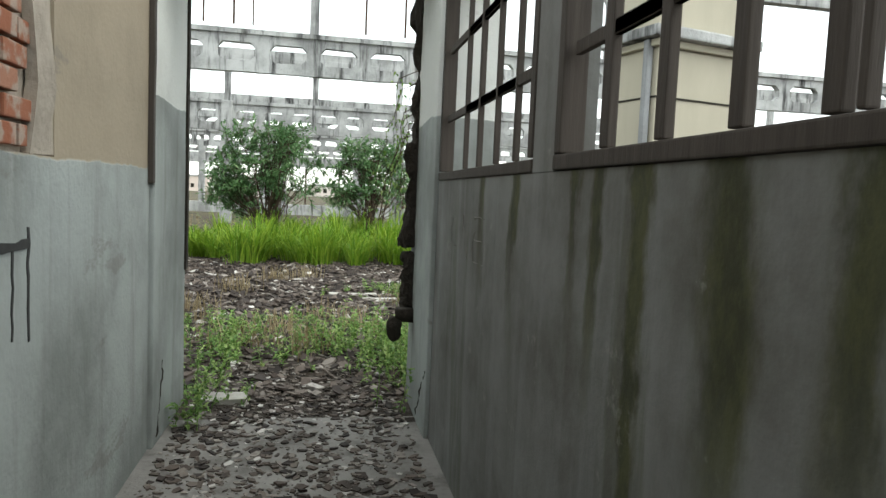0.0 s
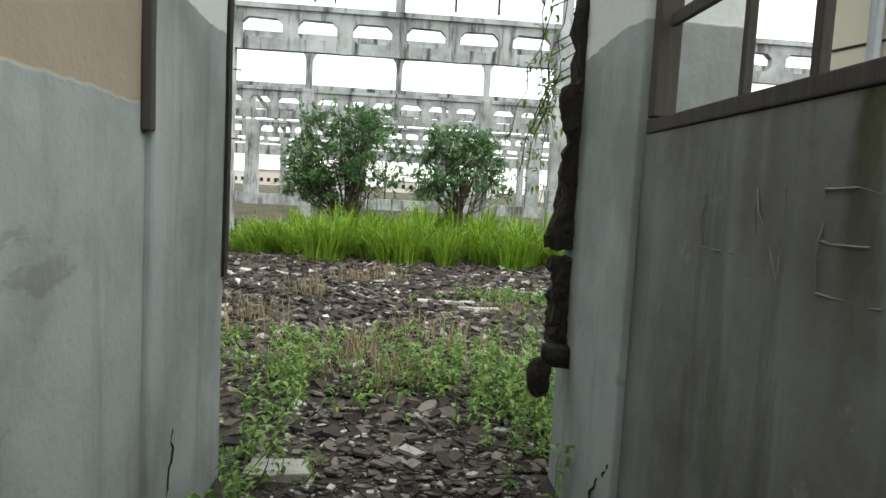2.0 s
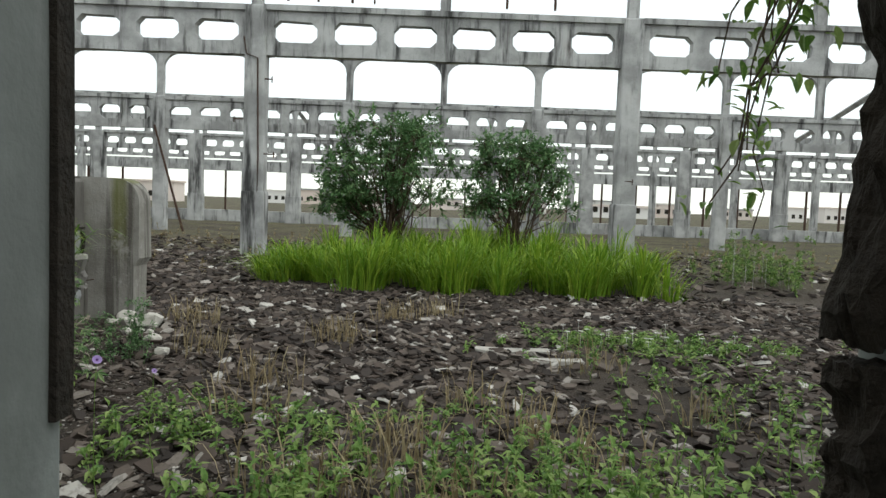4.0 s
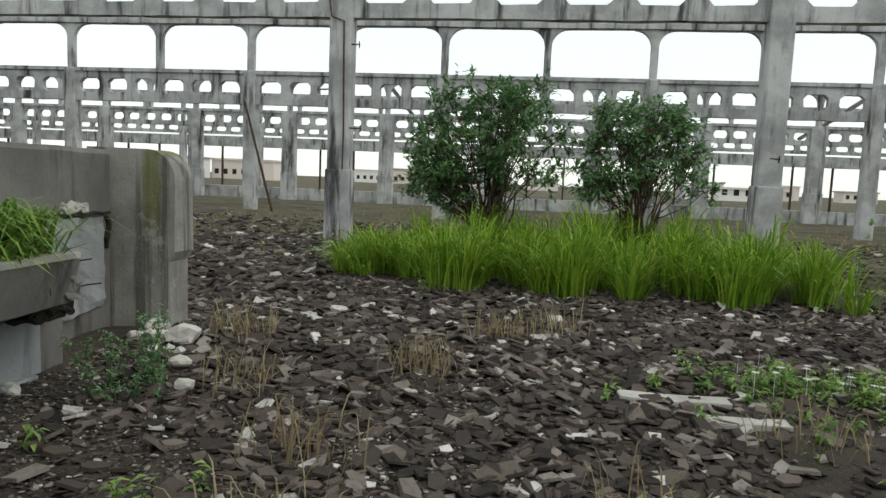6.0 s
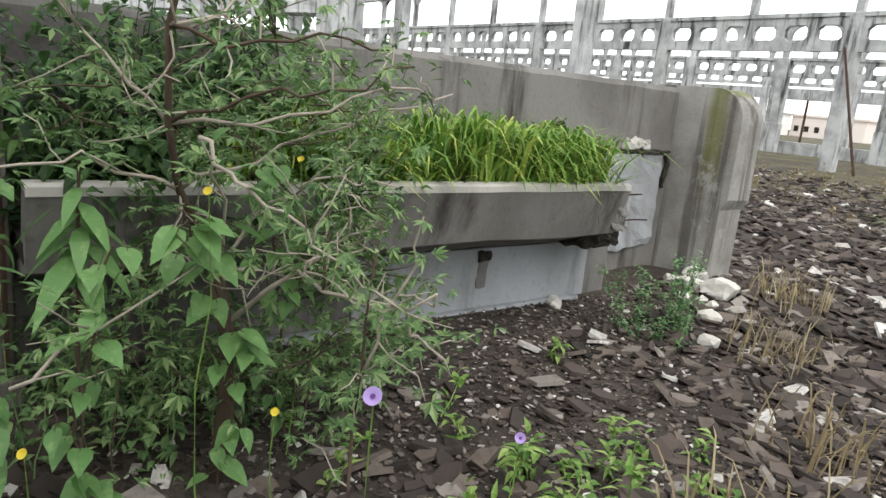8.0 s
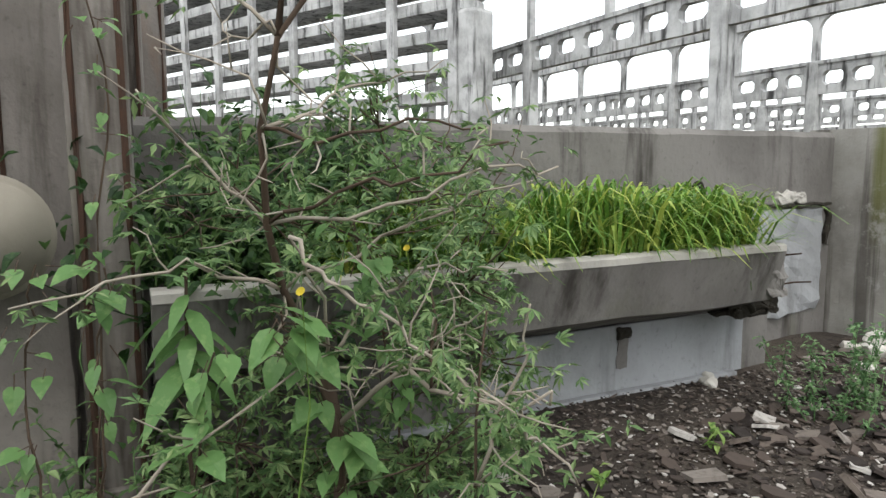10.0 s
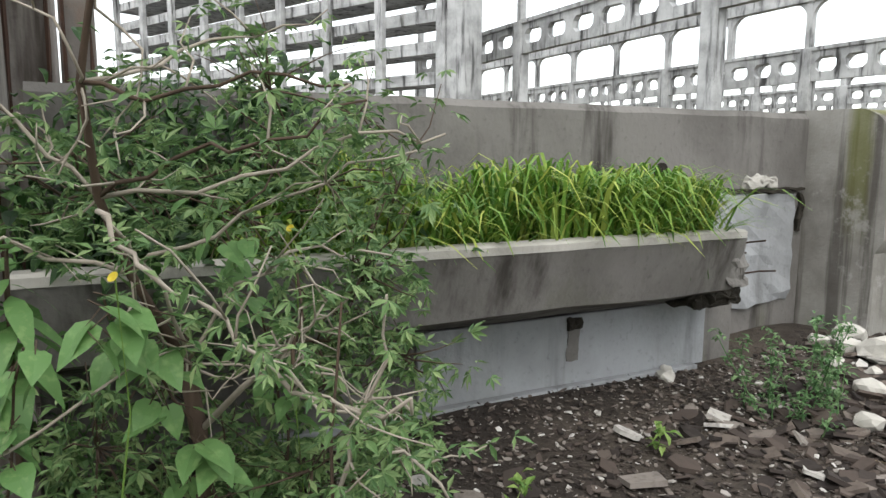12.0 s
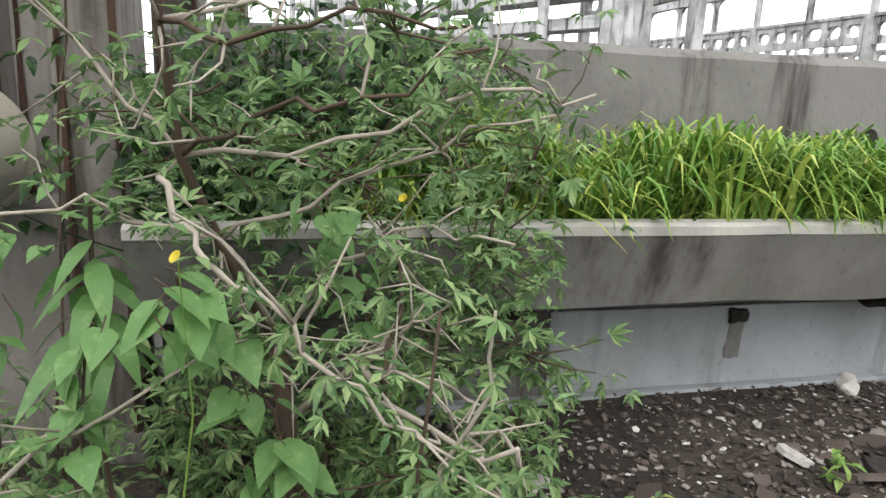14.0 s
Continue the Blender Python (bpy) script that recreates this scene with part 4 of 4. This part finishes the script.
for nm, mat, spots, lab in (("white_flowers", M_WHITE, scatter(24, 3.3, 13.0, 0.6, 0.3) + scatter(20, 7.5, 20.3, 0.5, 0.7), "small white daisy flowers"),):
    fl = Bag()
    for x, y in spots:
        z = ground_z(x, y) + (rng.uniform(0.12, 0.2) if y < 16 else rng.uniform(0.3, 0.9))
        for q in range(6):
            fl.leaf((x, y, z), (math.cos(q * 1.047), math.sin(q * 1.047), 0.35), (0, 0, 1), 0.035, 0.02)
        fl.limb([(x, y, ground_z(x, y)), (x, y, z)], 0.002, 0.002, 4)
    tagged(fl.mesh(nm, mat), lab, "flowers", kind="stuff")

# hanging creeper on the outer side of the east pier
cre, crel = Bag(), Bag()
creeper = tagged(empty("creeper", (0, 0, 0)), "thin leafy creeper hanging beside the doorway", "creeper")
for i in range(9):
    top = Vector((RX - 0.02 - rng.uniform(0.0, 0.16), 7.50 + rng.uniform(0, 0.3), rng.uniform(1.9, 2.7)))
    end = top + Vector((rng.uniform(-0.2, 0.05), rng.uniform(0, 0.1), -rng.uniform(0.35, 0.8)))
    pts = wiggle(top, end, 6, 0.03, rng)
    cre.limb([Vector((RX + 0.1, 7.42, top.z + 0.1))] + pts, 0.004, 0.002, 4)
    for q in range(26):
        crel.leaf(rng.choice(pts) + Vector((rng.gauss(0, 0.03), rng.gauss(0, 0.03), rng.gauss(0, 0.03))), (rng.uniform(-1, 1), rng.uniform(-1, 1), rng.uniform(-1, 0.4)), (0, 0, 1), rng.uniform(0.03, 0.06), rng.uniform(0.015, 0.025))
tagged(cre.mesh("vine_wood", M_BARK, creeper), kind="stuff")
crel.mesh("leaves", M_WEED, creeper)

# ---- tangled shrub in front of the trough ----
rng = random.Random(77)
shrub = tagged(empty("tangled_shrub", (0, 0, 0)), "tangled leafy shrub with bare pale twigs before the trough", "shrub")
stem, pale, lv = Bag(), Bag(), Bag()
FORK = Vector((-1.24, 8.98, 0.70))
main = [Vector((-1.28, 9.0, -0.2)), Vector((-1.22, 9.02, 0.3)), Vector((-1.20, 9.0, 0.52)), FORK]
stem.limb(main, 0.03, 0.022, 8)
up = [FORK, Vector((-1.22, 8.86, 0.95)), Vector((-1.12, 8.80, 1.15)), Vector((-1.05, 8.78, 1.40)), Vector((-1.0, 8.82, 1.62)), Vector((-0.95, 8.98, 1.85)), Vector((-0.9, 9.12, 2.1))]
stem.limb(up, 0.0135, 0.005, 7)
stem.limb([up[4], Vector((-1.02, 8.86, 1.9)), Vector((-1.1, 8.8, 2.3))], 0.010, 0.005, 6)
right = [Vector((-1.20, 9.0, 0.52)), Vector((-1.1, 9.1, 0.66)), Vector((-1.0, 9.15, 0.74)), Vector((-0.9, 9.18, 0.70)), Vector((-0.78, 9.25, 0.70)), Vector((-0.62, 9.3, 0.72)), Vector((-0.55, 9.33, 0.78))]
pale.limb(right, 0.0095, 0.004, 6)
twigs = [[right[3], (-0.95, 9.22, 0.86), (-1.02, 9.22, 1.0)], [right[2], (-0.98, 9.22, 0.84), (-0.95, 9.28, 0.9)],
         [FORK, (-1.15, 9.1, 0.92), (-1.05, 9.3, 1.02), (-0.95, 9.45, 1.0)], [up[1], (-1.1, 9.05, 1.05), (-1.0, 9.3, 1.18), (-0.9, 9.5, 1.26)],
         [up[3], (-0.97, 8.9, 1.36), (-0.85, 9.1, 1.42), (-0.8, 9.3, 1.40)], [up[1], (-1.2, 8.6, 1.06), (-1.15, 8.4, 1.02), (-1.1, 8.2, 0.98)],
         [up[2], (-1.15, 8.65, 1.32), (-1.2, 8.5, 1.5)], [up[4], (-1.1, 8.66, 1.75), (-1.15, 8.55, 1.95)], [(-0.7, 9.2, 0.0), (-0.72, 9.22, 0.5), (-0.7, 9.24, 0.95)],
         [(-0.72, 9.22, 0.5), (-0.66, 9.28, 0.75), (-0.6, 9.3, 0.98)], [up[3], (-1.2, 9.0, 1.5), (-1.3, 9.2, 1.56)], [(-1.0, 8.4, 0.5), (-1.02, 8.6, 0.62), (-1.0, 8.85, 0.78)],
         [up[5], (-1.0, 9.2, 1.9), (-1.1, 9.5, 1.95)], [right[5], (-0.66, 9.36, 0.62), (-0.6, 9.45, 0.5)],
         [(-0.86, 8.80, 1.14), (-0.80, 8.86, 1.06), (-0.73, 8.92, 0.99), (-0.67, 9.02, 0.90), (-0.62, 9.14, 0.80), (-0.6, 9.25, 0.74)],
         [FORK, (-1.0, 8.92, 0.96), (-0.86, 8.80, 1.14)], [up[2], (-0.95, 8.95, 1.24), (-0.8, 9.12, 1.28), (-0.7, 9.3, 1.36)], [up[2], (-1.0, 9.1, 1.2), (-0.9, 9.35, 1.3), (-0.85, 9.55, 1.3)]]
ends = []
for n_, t_ in enumerate(twigs):
    t_ = [Vector(p) for p in t_]
    pts = [t_[0]]
    for a, b in zip(t_, t_[1:]):
        pts += wiggle(a, b, 3, 0.025, rng)[1:]
    (pale if n_ % 4 else stem).limb(pts, 0.0062, 0.0028, 5)
    ends += pts[2:]
    for q in range(4):
        s = rng.choice(pts)
        e = s + Vector((rng.uniform(-1, 1), rng.uniform(-1, 1), rng.uniform(-0.6, 1))) * 0.2
        w = wiggle(s, e, 3, 0.02, rng)
        pale.limb(w, 0.0034, 0.0016, 4)
        ends += w[1:]
# leafy sprays, thickest over the near end of the basin
cl = [(-1.5, 9.2, 1.05, 0.30), (-1.7, 9.5, 1.15, 0.28), (-1.45, 8.9, 1.15, 0.22), (-1.9, 9.3, 1.25, 0.28), (-1.55, 9.45, 0.75, 0.25), (-1.35, 9.4, 0.55, 0.22), (-1.6, 9.0, 0.7, 0.25), (-1.9, 9.7, 1.4, 0.25), (-2.2, 9.4, 1.5, 0.3), (-1.3, 9.5, 0.9, 0.2), (-1.8, 8.9, 0.5, 0.3), (-1.9, 8.7, 1.1, 0.25), (-1.2, 9.3, 0.35, 0.18), (-1.5, 8.75, 0.4, 0.25), (-1.35, 8.75, 1.25, 0.2), (-1.25, 9.25, 1.25, 0.2), (-1.6, 9.3, 1.45, 0.22), (-2.3, 9.0, 1.2, 0.28), (-2.4, 9.2, 1.15, 0.25),
      (-1.3, 9.62, 0.62, 0.15), (-1.25, 9.6, 0.38, 0.15), (-1.3, 9.5, 0.2, 0.15), (-1.45, 9.55, 0.85, 0.16), (-1.4, 9.3, 0.25, 0.18), (-1.5, 9.1, 0.3, 0.2), (-1.55, 9.7, 1.1, 0.18), (-1.3, 9.35, 0.7, 0.16)]
for x, y, z, r in cl:
    hub = Vector((x, y, z))
    for q in range(6 if z > 1.2 else 10):
        e = hub + Vector((rng.gauss(0, r * 0.7), rng.gauss(0, r * 0.7), rng.gauss(0, r * 0.6)))
        w = wiggle(hub, e, 3, 0.02, rng)
        stem.limb(w, 0.004, 0.0015, 4)
        for s in range(8):
            p = rng.choice(w[1:]) + Vector((rng.gauss(0, 0.05), rng.gauss(0, 0.05), rng.gauss(0, 0.05)))
            lv.spray(p, (rng.uniform(-1, 1), rng.uniform(-1, 1), rng.uniform(-0.7, 0.5)), rng.uniform(0.035, 0.07), rng.choice((3, 5, 5, 7)), rng)
for p in ends:
    for q in range(2):
        lv.spray(p + Vector((rng.gauss(0, 0.025), rng.gauss(0, 0.025), rng.gauss(0, 0.025))), (rng.uniform(-1, 1), rng.uniform(-1, 1), rng.uniform(-0.7, 0.5)), rng.uniform(0.03, 0.06), rng.choice((3, 5)), rng)
# bare crooked twigs that fork and bend back
for n_ in range(15):
    at = rng.choice(right[1:] + up[:5] + [FORK, FORK])
    way = Vector((rng.uniform(0.1, 0.9), rng.uniform(-0.5, 1.0), rng.uniform(-0.5, 0.7))).normalized()
    pts = [Vector(at)]
    for q in range(rng.randrange(6, 11)):
        way = (way + Vector((rng.gauss(0, 0.6), rng.gauss(0, 0.6), rng.gauss(0, 0.55)))).normalized()
        if pts[-1].x > -0.75:
            way.x = -abs(way.x)
        pts.append(pts[-1] + way * rng.uniform(0.03, 0.075))
        if q > 1 and rng.random() < 0.6:
            f_ = pts[-1] + (way + Vector((rng.gauss(0, 0.7), rng.gauss(0, 0.7), rng.gauss(0, 0.7)))).normalized() * rng.uniform(0.05, 0.13)
            pale.limb([pts[-1], f_], 0.0028, 0.0013, 4)
    pale.limb(pts, 0.0042, 0.0015, 5)
shrub.location = (-0.2, 0.02, 0.06)
stem.mesh("branchwork", M_BARK, shrub, True)
pale.mesh("bleached_wood", M_TWIG, shrub, True)
lv.mesh("leaves", M_SHRUB, shrub)
# thicket at the basin end; its near-black leaf colour paints the shaded hollow
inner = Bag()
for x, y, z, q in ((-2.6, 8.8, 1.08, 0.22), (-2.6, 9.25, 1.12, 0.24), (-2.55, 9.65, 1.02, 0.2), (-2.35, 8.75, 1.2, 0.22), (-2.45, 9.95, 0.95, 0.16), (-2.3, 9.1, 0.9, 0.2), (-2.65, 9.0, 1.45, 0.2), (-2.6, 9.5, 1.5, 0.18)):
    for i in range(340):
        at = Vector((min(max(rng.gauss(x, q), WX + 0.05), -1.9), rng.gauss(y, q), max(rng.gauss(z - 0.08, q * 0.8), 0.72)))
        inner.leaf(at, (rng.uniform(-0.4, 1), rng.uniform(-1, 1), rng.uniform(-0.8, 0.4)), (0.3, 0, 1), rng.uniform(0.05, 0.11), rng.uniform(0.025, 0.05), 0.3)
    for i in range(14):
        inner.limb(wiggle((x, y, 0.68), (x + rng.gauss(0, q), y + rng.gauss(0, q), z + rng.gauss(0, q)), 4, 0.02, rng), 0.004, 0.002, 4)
tagged(inner.mesh("basin_thicket", M_THICKET), "dense green thicket filling the basin end, shade painted into its leaves", "thicket", kind="stuff")


def vine(base, path, n, size, label):
    """A climbing vine with broad heart-shaped leaves, each a part of its own."""
    base = (base[0] - 0.18, base[1], 0)
    path = [(p[0] - 0.18, p[1], p[2]) for p in path]
    v = tagged(empty("broad_leaf_vine", base), label, "vine", "broad-leaved vines")
    st = Bag()
    pts = [Vector(p) - Vector(base) for p in path]
    fine_ = [pts[0]]
    for a, b in zip(pts, pts[1:]):
        fine_ += wiggle(a, b, 4, 0.02, rng)[1:]
    st.limb(fine_, 0.005, 0.003, 5)
    for i in range(n):
        p = rng.choice(fine_[1:]) + Vector((rng.gauss(0, 0.03), rng.gauss(0, 0.03), rng.gauss(0, 0.03)))
        d = Vector((rng.uniform(0.0, 1), rng.uniform(-0.8, 0.8), rng.uniform(-0.9, 0.0))).normalized()
        w = p + d * 0.05
        st.limb([p, w], 0.002, 0.0015, 4)
        one = Bag()
        L = rng.uniform(0.6, 1.1) * size
        side = d.cross(Vector((rng.uniform(-0.4, 0.4), rng.uniform(-0.4, 0.4), 1))).normalized()
        nor = side.cross(d)
        prof = [(-0.12, 0.0), (-0.16, 0.22), (0.05, 0.42), (0.35, 0.40), (0.7, 0.2), (1.0, 0.0)]
        rib = [w + d * L * a - nor * L * 0.25 * max(0, a) ** 2 for a, _ in prof]
        le = [r_ + side * L * h_ * 0.9 + nor * L * 0.12 * h_ for r_, (_, h_) in zip(rib, prof)]
        ri = [r_ - side * L * h_ * 0.9 + nor * L * 0.12 * h_ for r_, (_, h_) in zip(rib, prof)]
        m_ = len(prof)
        one.add(rib + le + ri, [(j, j + 1, m_ + j + 1, m_ + j) for j in range(m_ - 1)] + [(j + 1, j, 2 * m_ + j, 2 * m_ + j + 1) for j in range(m_ - 1)])
        one.mesh("leaf", M_BROAD, v)
    st.mesh("stem", M_BARK, v)
    return v


vine((-1.2, 9.0, 0), [(-1.2, 9.0, 0), (-1.14, 9.02, 0.3), (-1.12, 9.0, 0.6), (-1.08, 8.9, 0.85), (-1.0, 8.82, 1.0)], 40, 0.095, "climbing vine with heart-shaped green leaves")
vine((-1.3, 8.62, 0), [(-1.3, 8.62, 0), (-1.2, 8.58, 0.3), (-1.1, 8.6, 0.55), (-1.05, 8.66, 0.9)], 26, 0.10, "climbing vine with heart-shaped green leaves")
vine((-1.35, 8.36, 0), [(-1.35, 8.36, 0), (-1.3, 8.38, 0.4), (-1.28, 8.4, 0.75), (-1.3, 8.42, 1.1)], 24, 0.085, "climbing vine with heart-shaped green leaves")
vine((-1.45, 9.35, 0), [(-1.45, 9.35, 0), (-1.4, 9.3, 0.5), (-1.3, 9.2, 0.9), (-1.25, 9.1, 1.2)], 40, 0.08, "climbing vine with heart-shaped green leaves")

vine((-1.45, 8.2, 0), [(-1.45, 8.2, 0), (-1.4, 8.22, 0.4), (-1.5, 8.2, 0.8), (-1.45, 8.25, 1.1)], 26, 0.07, "climbing vine with heart-shaped green leaves")
vine((-1.75, 8.35, 0), [(-1.75, 8.35, 0), (-1.8, 8.38, 0.6), (-1.85, 8.4, 1.2), (-1.8, 8.45, 1.7), (-1.7, 8.4, 2.0)], 34, 0.06, "thin vine climbing past the concrete post")
# one plant with long drooping pale leaves
drp = tagged(empty("drooping_plant", (-1.45, 8.6, 0)), "plant with long pale drooping leaves", "plant")
st = Bag()
st.limb(wiggle((0, 0, 0), (0.02, 0.02, 1.1), 6, 0.012, rng), 0.008, 0.005, 6)
st.mesh("stem", M_BARK, drp)
for i in range(24):
    a = i * 2.4
    z = 1.09 - 0.014 * i
    ll = rng.uniform(0.12, 0.22) if i > 6 else 0.11
    one = Bag()
    d = Vector((math.cos(a), math.sin(a), 0.35 if i < 5 else -0.25))
    p0 = Vector((0.02, 0.02, z))
    pr = [(0.0, 0.01), (0.2, 0.16), (0.45, 0.2), (0.75, 0.12), (1.0, 0.0)]
    side = d.cross(Vector((0, 0, 1))).normalized()
    rib = [p0 + d * ll * t_ - Vector((0, 0, (0.65 if i > 4 else 0.15) * ll * t_ * t_)) for t_, _ in pr]
    one.add(rib + [r_ + side * ll * h_ + Vector((0, 0, ll * 0.05 * h_)) for r_, (_, h_) in zip(rib, pr)] + [r_ - side * ll * h_ for r_, (_, h_) in zip(rib, pr)],
            [(j, j + 1, 6 + j, 5 + j) for j in range(4)] + [(j + 1, j, 10 + j, 11 + j) for j in range(4)])
    one.mesh("leaf", M_BROAD, drp)


def blossom(at, mat, r, label, name):
    fl = tagged(empty(name, at), label, "flower")
    cup = Bag()
    vs = [Vector((0, 0, -r * 0.5))] + [Vector((r * f * math.cos(a), r * f * math.sin(a), h)) for f, h in ((0.45, -0.1 * r), (1.0, 0.12 * r)) for a in [6.2832 * i / 15 for i in range(15)]]
    turn = pose(0, 0, 0, 35, 40, 0)
    cup.add([turn @ v for v in vs], [(0, 1 + i, 1 + (i + 1) % 15) for i in range(15)] + [(1 + i, 16 + i, 16 + (i + 1) % 15, 1 + (i + 1) % 15) for i in range(15)])
    cup.mesh("petals", mat, fl, True)
    core = Bag()
    core.add([turn @ Vector((0, 0, 0.0))] + [turn @ Vector((r * 0.3 * math.cos(a), r * 0.3 * math.sin(a), r * 0.03)) for a in [6.2832 * i / 8 for i in range(8)]], [(0, 1 + i, 1 + (i + 1) % 8) for i in range(8)])
    core.mesh("throat", M_THROAT if mat == M_PURPLE else M_YELLOW, fl)
    s = Bag()
    s.limb(wiggle((0, 0, -at[2]), turn @ Vector((0, 0, -r * 0.5)), 4, 0.02, rng), 0.003, 0.002, 4)
    s.mesh("stalk", M_WEED, fl)


blossom((-0.56, 9.05, 0.69), M_PURPLE, 0.022, "lilac bell-shaped flower on a thin stalk", "lilac_flower")
blossom((-0.45, 9.42, 0.55), M_PURPLE, 0.014, "lilac bell-shaped flower on a thin stalk", "lilac_flower")
for at in ((-1.05, 8.84, 1.07), (-1.0, 9.02, 0.46), (-0.98, 8.42, 0.5), (-1.5, 9.3, 1.1)):
    blossom(at, M_YELLOW, 0.012, "small yellow flower on a thin stalk", "yellow_flower")

# ---- rubble ----
rng = random.Random(9)


def stone(name, x, y, r, mat, label, seed):
    bm = bmesh.new()
    bmesh.ops.create_icosphere(bm, subdivisions=2, radius=r)
    for v in bm.verts:
        v.co += noise.noise_vector(v.co * (0.9 / r) + Vector((seed * 3.1, 0, 0))) * r * 0.55
        v.co.z *= 0.75
    ob = part(name, bm, mat)
    ob.location = (x, y, ground_z(x, y) + r * 0.4)
    ob.rotation_euler = (0, 0, seed)
    return tagged(ob, label, "stone", "pale stones by the trough")


for i, (x, y, r) in enumerate(((-2.0, 13.0, 0.13), (-2.3, 13.15, 0.10), (-2.2, 12.95, 0.09), (-1.75, 12.5, 0.08), (-2.35, 12.9, 0.08), (-2.1, 12.7, 0.06), (-1.9, 12.75, 0.05), (-2.4, 11.65, 0.05), (-2.5, 11.75, 0.04), (-1.5, 12.1, 0.07))):
    stone("stone", x, y, r, M_ROCK, "pale broken stone lying in the rubble", i)
for i, (x, y, w, d) in enumerate(((1.75, 12.62, 0.75, 0.16), (2.05, 12.3, 0.7, 0.14), (0.52, 7.42, 0.34, 0.2))):
    s = part("concrete_slab", box(-w / 2, w / 2, -d / 2, d / 2, -0.05, 0.03, 0.01, 4, 0.02), M_LIP)
    s.location = (x, y, ground_z(x, y) + 0.01)
    tagged(s, "pale flat concrete slab sunk in the soil", "slab")


def shard_mesh(seed):
    r = random.Random(seed)
    n = r.choice((4, 4, 5, 5, 6))
    a0 = r.uniform(0, 6.28)
    el = r.uniform(0.5, 0.95)
    pts = [(math.cos(a0 + 6.2832 * (i + r.uniform(-0.25, 0.25)) / n) * r.uniform(0.75, 1.1), math.sin(a0 + 6.2832 * (i + r.uniform(-0.2, 0.2)) / n) * el * r.uniform(0.75, 1.1)) for i in range(n)]
    th = r.uniform(0.07, 0.15)
    v = [(x, y, -th) for x, y in pts] + [(x * 0.97, y * 0.97, th + r.uniform(-0.03, 0.03)) for x, y in pts]
    f = [tuple(range(n))[::-1], tuple(range(n, 2 * n))] + [(i, (i + 1) % n, n + (i + 1) % n, n + i) for i in range(n)]
    return v, f


SHAPES = [shard_mesh(s) for s in range(24)]


def density(x, y):
    """How thickly the tiles lie."""
    d = 0.72 + 0.9 * noise.noise(Vector((x * 0.55, y * 0.55, 2)))
    if x < -0.4 and 8.5 < y < 11.4 and x < -1.2 + 0.15 * (y - 8.5):
        d *= 0.4
    if y < 9.4:
        d *= 0.8
    return d


def spot(x0, x1, y0, y1):
    while True:
        x, y = rng.uniform(x0, x1), rng.uniform(y0, y1)
        if y < 7.5 and (x < LX + 0.08 or x > RX - 0.10):
            continue
        if x < -2.5 and y < 13.9:
            continue
        if rng.random() < density(x, y):
            return x, y


def shard_pose(x, y, s):
    tilt = 16 if y > 8 else 8
    return pose(x, y, ground_z(x, y) + s * 0.16 + 0.01 * rng.random(), rng.gauss(0, tilt), rng.gauss(0, tilt), rng.uniform(0, 360)) @ Matrix.Diagonal((s, s, s, 1))


rest = Bag()
for x0, x1, y0, y1, n, lo, hi in ((-2.0, 4.5, 7.5, 12.5, 6500, 0.025, 0.095), (-3.0, 6.5, 12.5, 17.2, 8500, 0.035, 0.11), (LX, RX, 3.6, 7.6, 2600, 0.007, 0.05),
                                  (-7, -2.2, 14, 24, 2600, 0.05, 0.13), (-14, 12, 17, 30, 3200, 0.06, 0.15), (4.5, 9, 8, 17, 2200, 0.04, 0.11), (-2.6, 3, 8, 13, 9000, 0.006, 0.026)):
    for i in range(n):
        x, y = spot(x0, x1, y0, y1)
        s = lo + (hi - lo) * rng.random() ** 1.8
        m = shard_pose(x, y, s)
        v, f = SHAPES[rng.randrange(24)]
        rest.add([m @ Vector(p) for p in v], f)
for i in range(9000):
    x, y = rng.uniform(-2.5, 0.6), rng.uniform(8.7, 12.8)
    m = shard_pose(x, y, 0.005 + 0.022 * rng.random() ** 2.2)
    v, f = SHAPES[rng.randrange(24)]
    rest.add([m @ Vector(q) for q in v], f)
gravel = Bag()
for x0, x1, y0, y1, n, lo, hi in ((-2.45, 0.6, 9.0, 12.8, 8000, 0.004, 0.022), (LX + 0.06, RX - 0.1, 4.2, 8.4, 3800, 0.006, 0.04)):
    for i in range(n):
        m = shard_pose(rng.uniform(x0, x1), y1 - (y1 - y0) * rng.random() ** 1.3, lo + (hi - lo) * rng.random() ** 2.4)
        v, f = SHAPES[rng.randrange(24)]
        gravel.add([m @ Vector(q) for q in v], f)
tagged(gravel.mesh("gravel", M_GRAVEL, ground), "pale grey gravel and plaster crumbs", kind="stuff")
rest = rest.mesh("tile_rubble", M_SHARDS, ground)
tagged(rest, "broken brown and grey roof tile rubble", kind="stuff")

meshes = []
for v, f in SHAPES:
    me = bpy.data.meshes.new("tile_shard")
    me.from_pydata(v, [], f)
    me.materials.append(M_SHARD)
    meshes.append(me)
for i in range(300):
    x, y = spot(-1.6, 3.0, 8.6, 12.6)
    ob = new("tile_shard", meshes[i % 24])
    ob.parent = ground
    ob.matrix_basis = shard_pose(x, y, 0.045 + 0.065 * rng.random() ** 1.5)
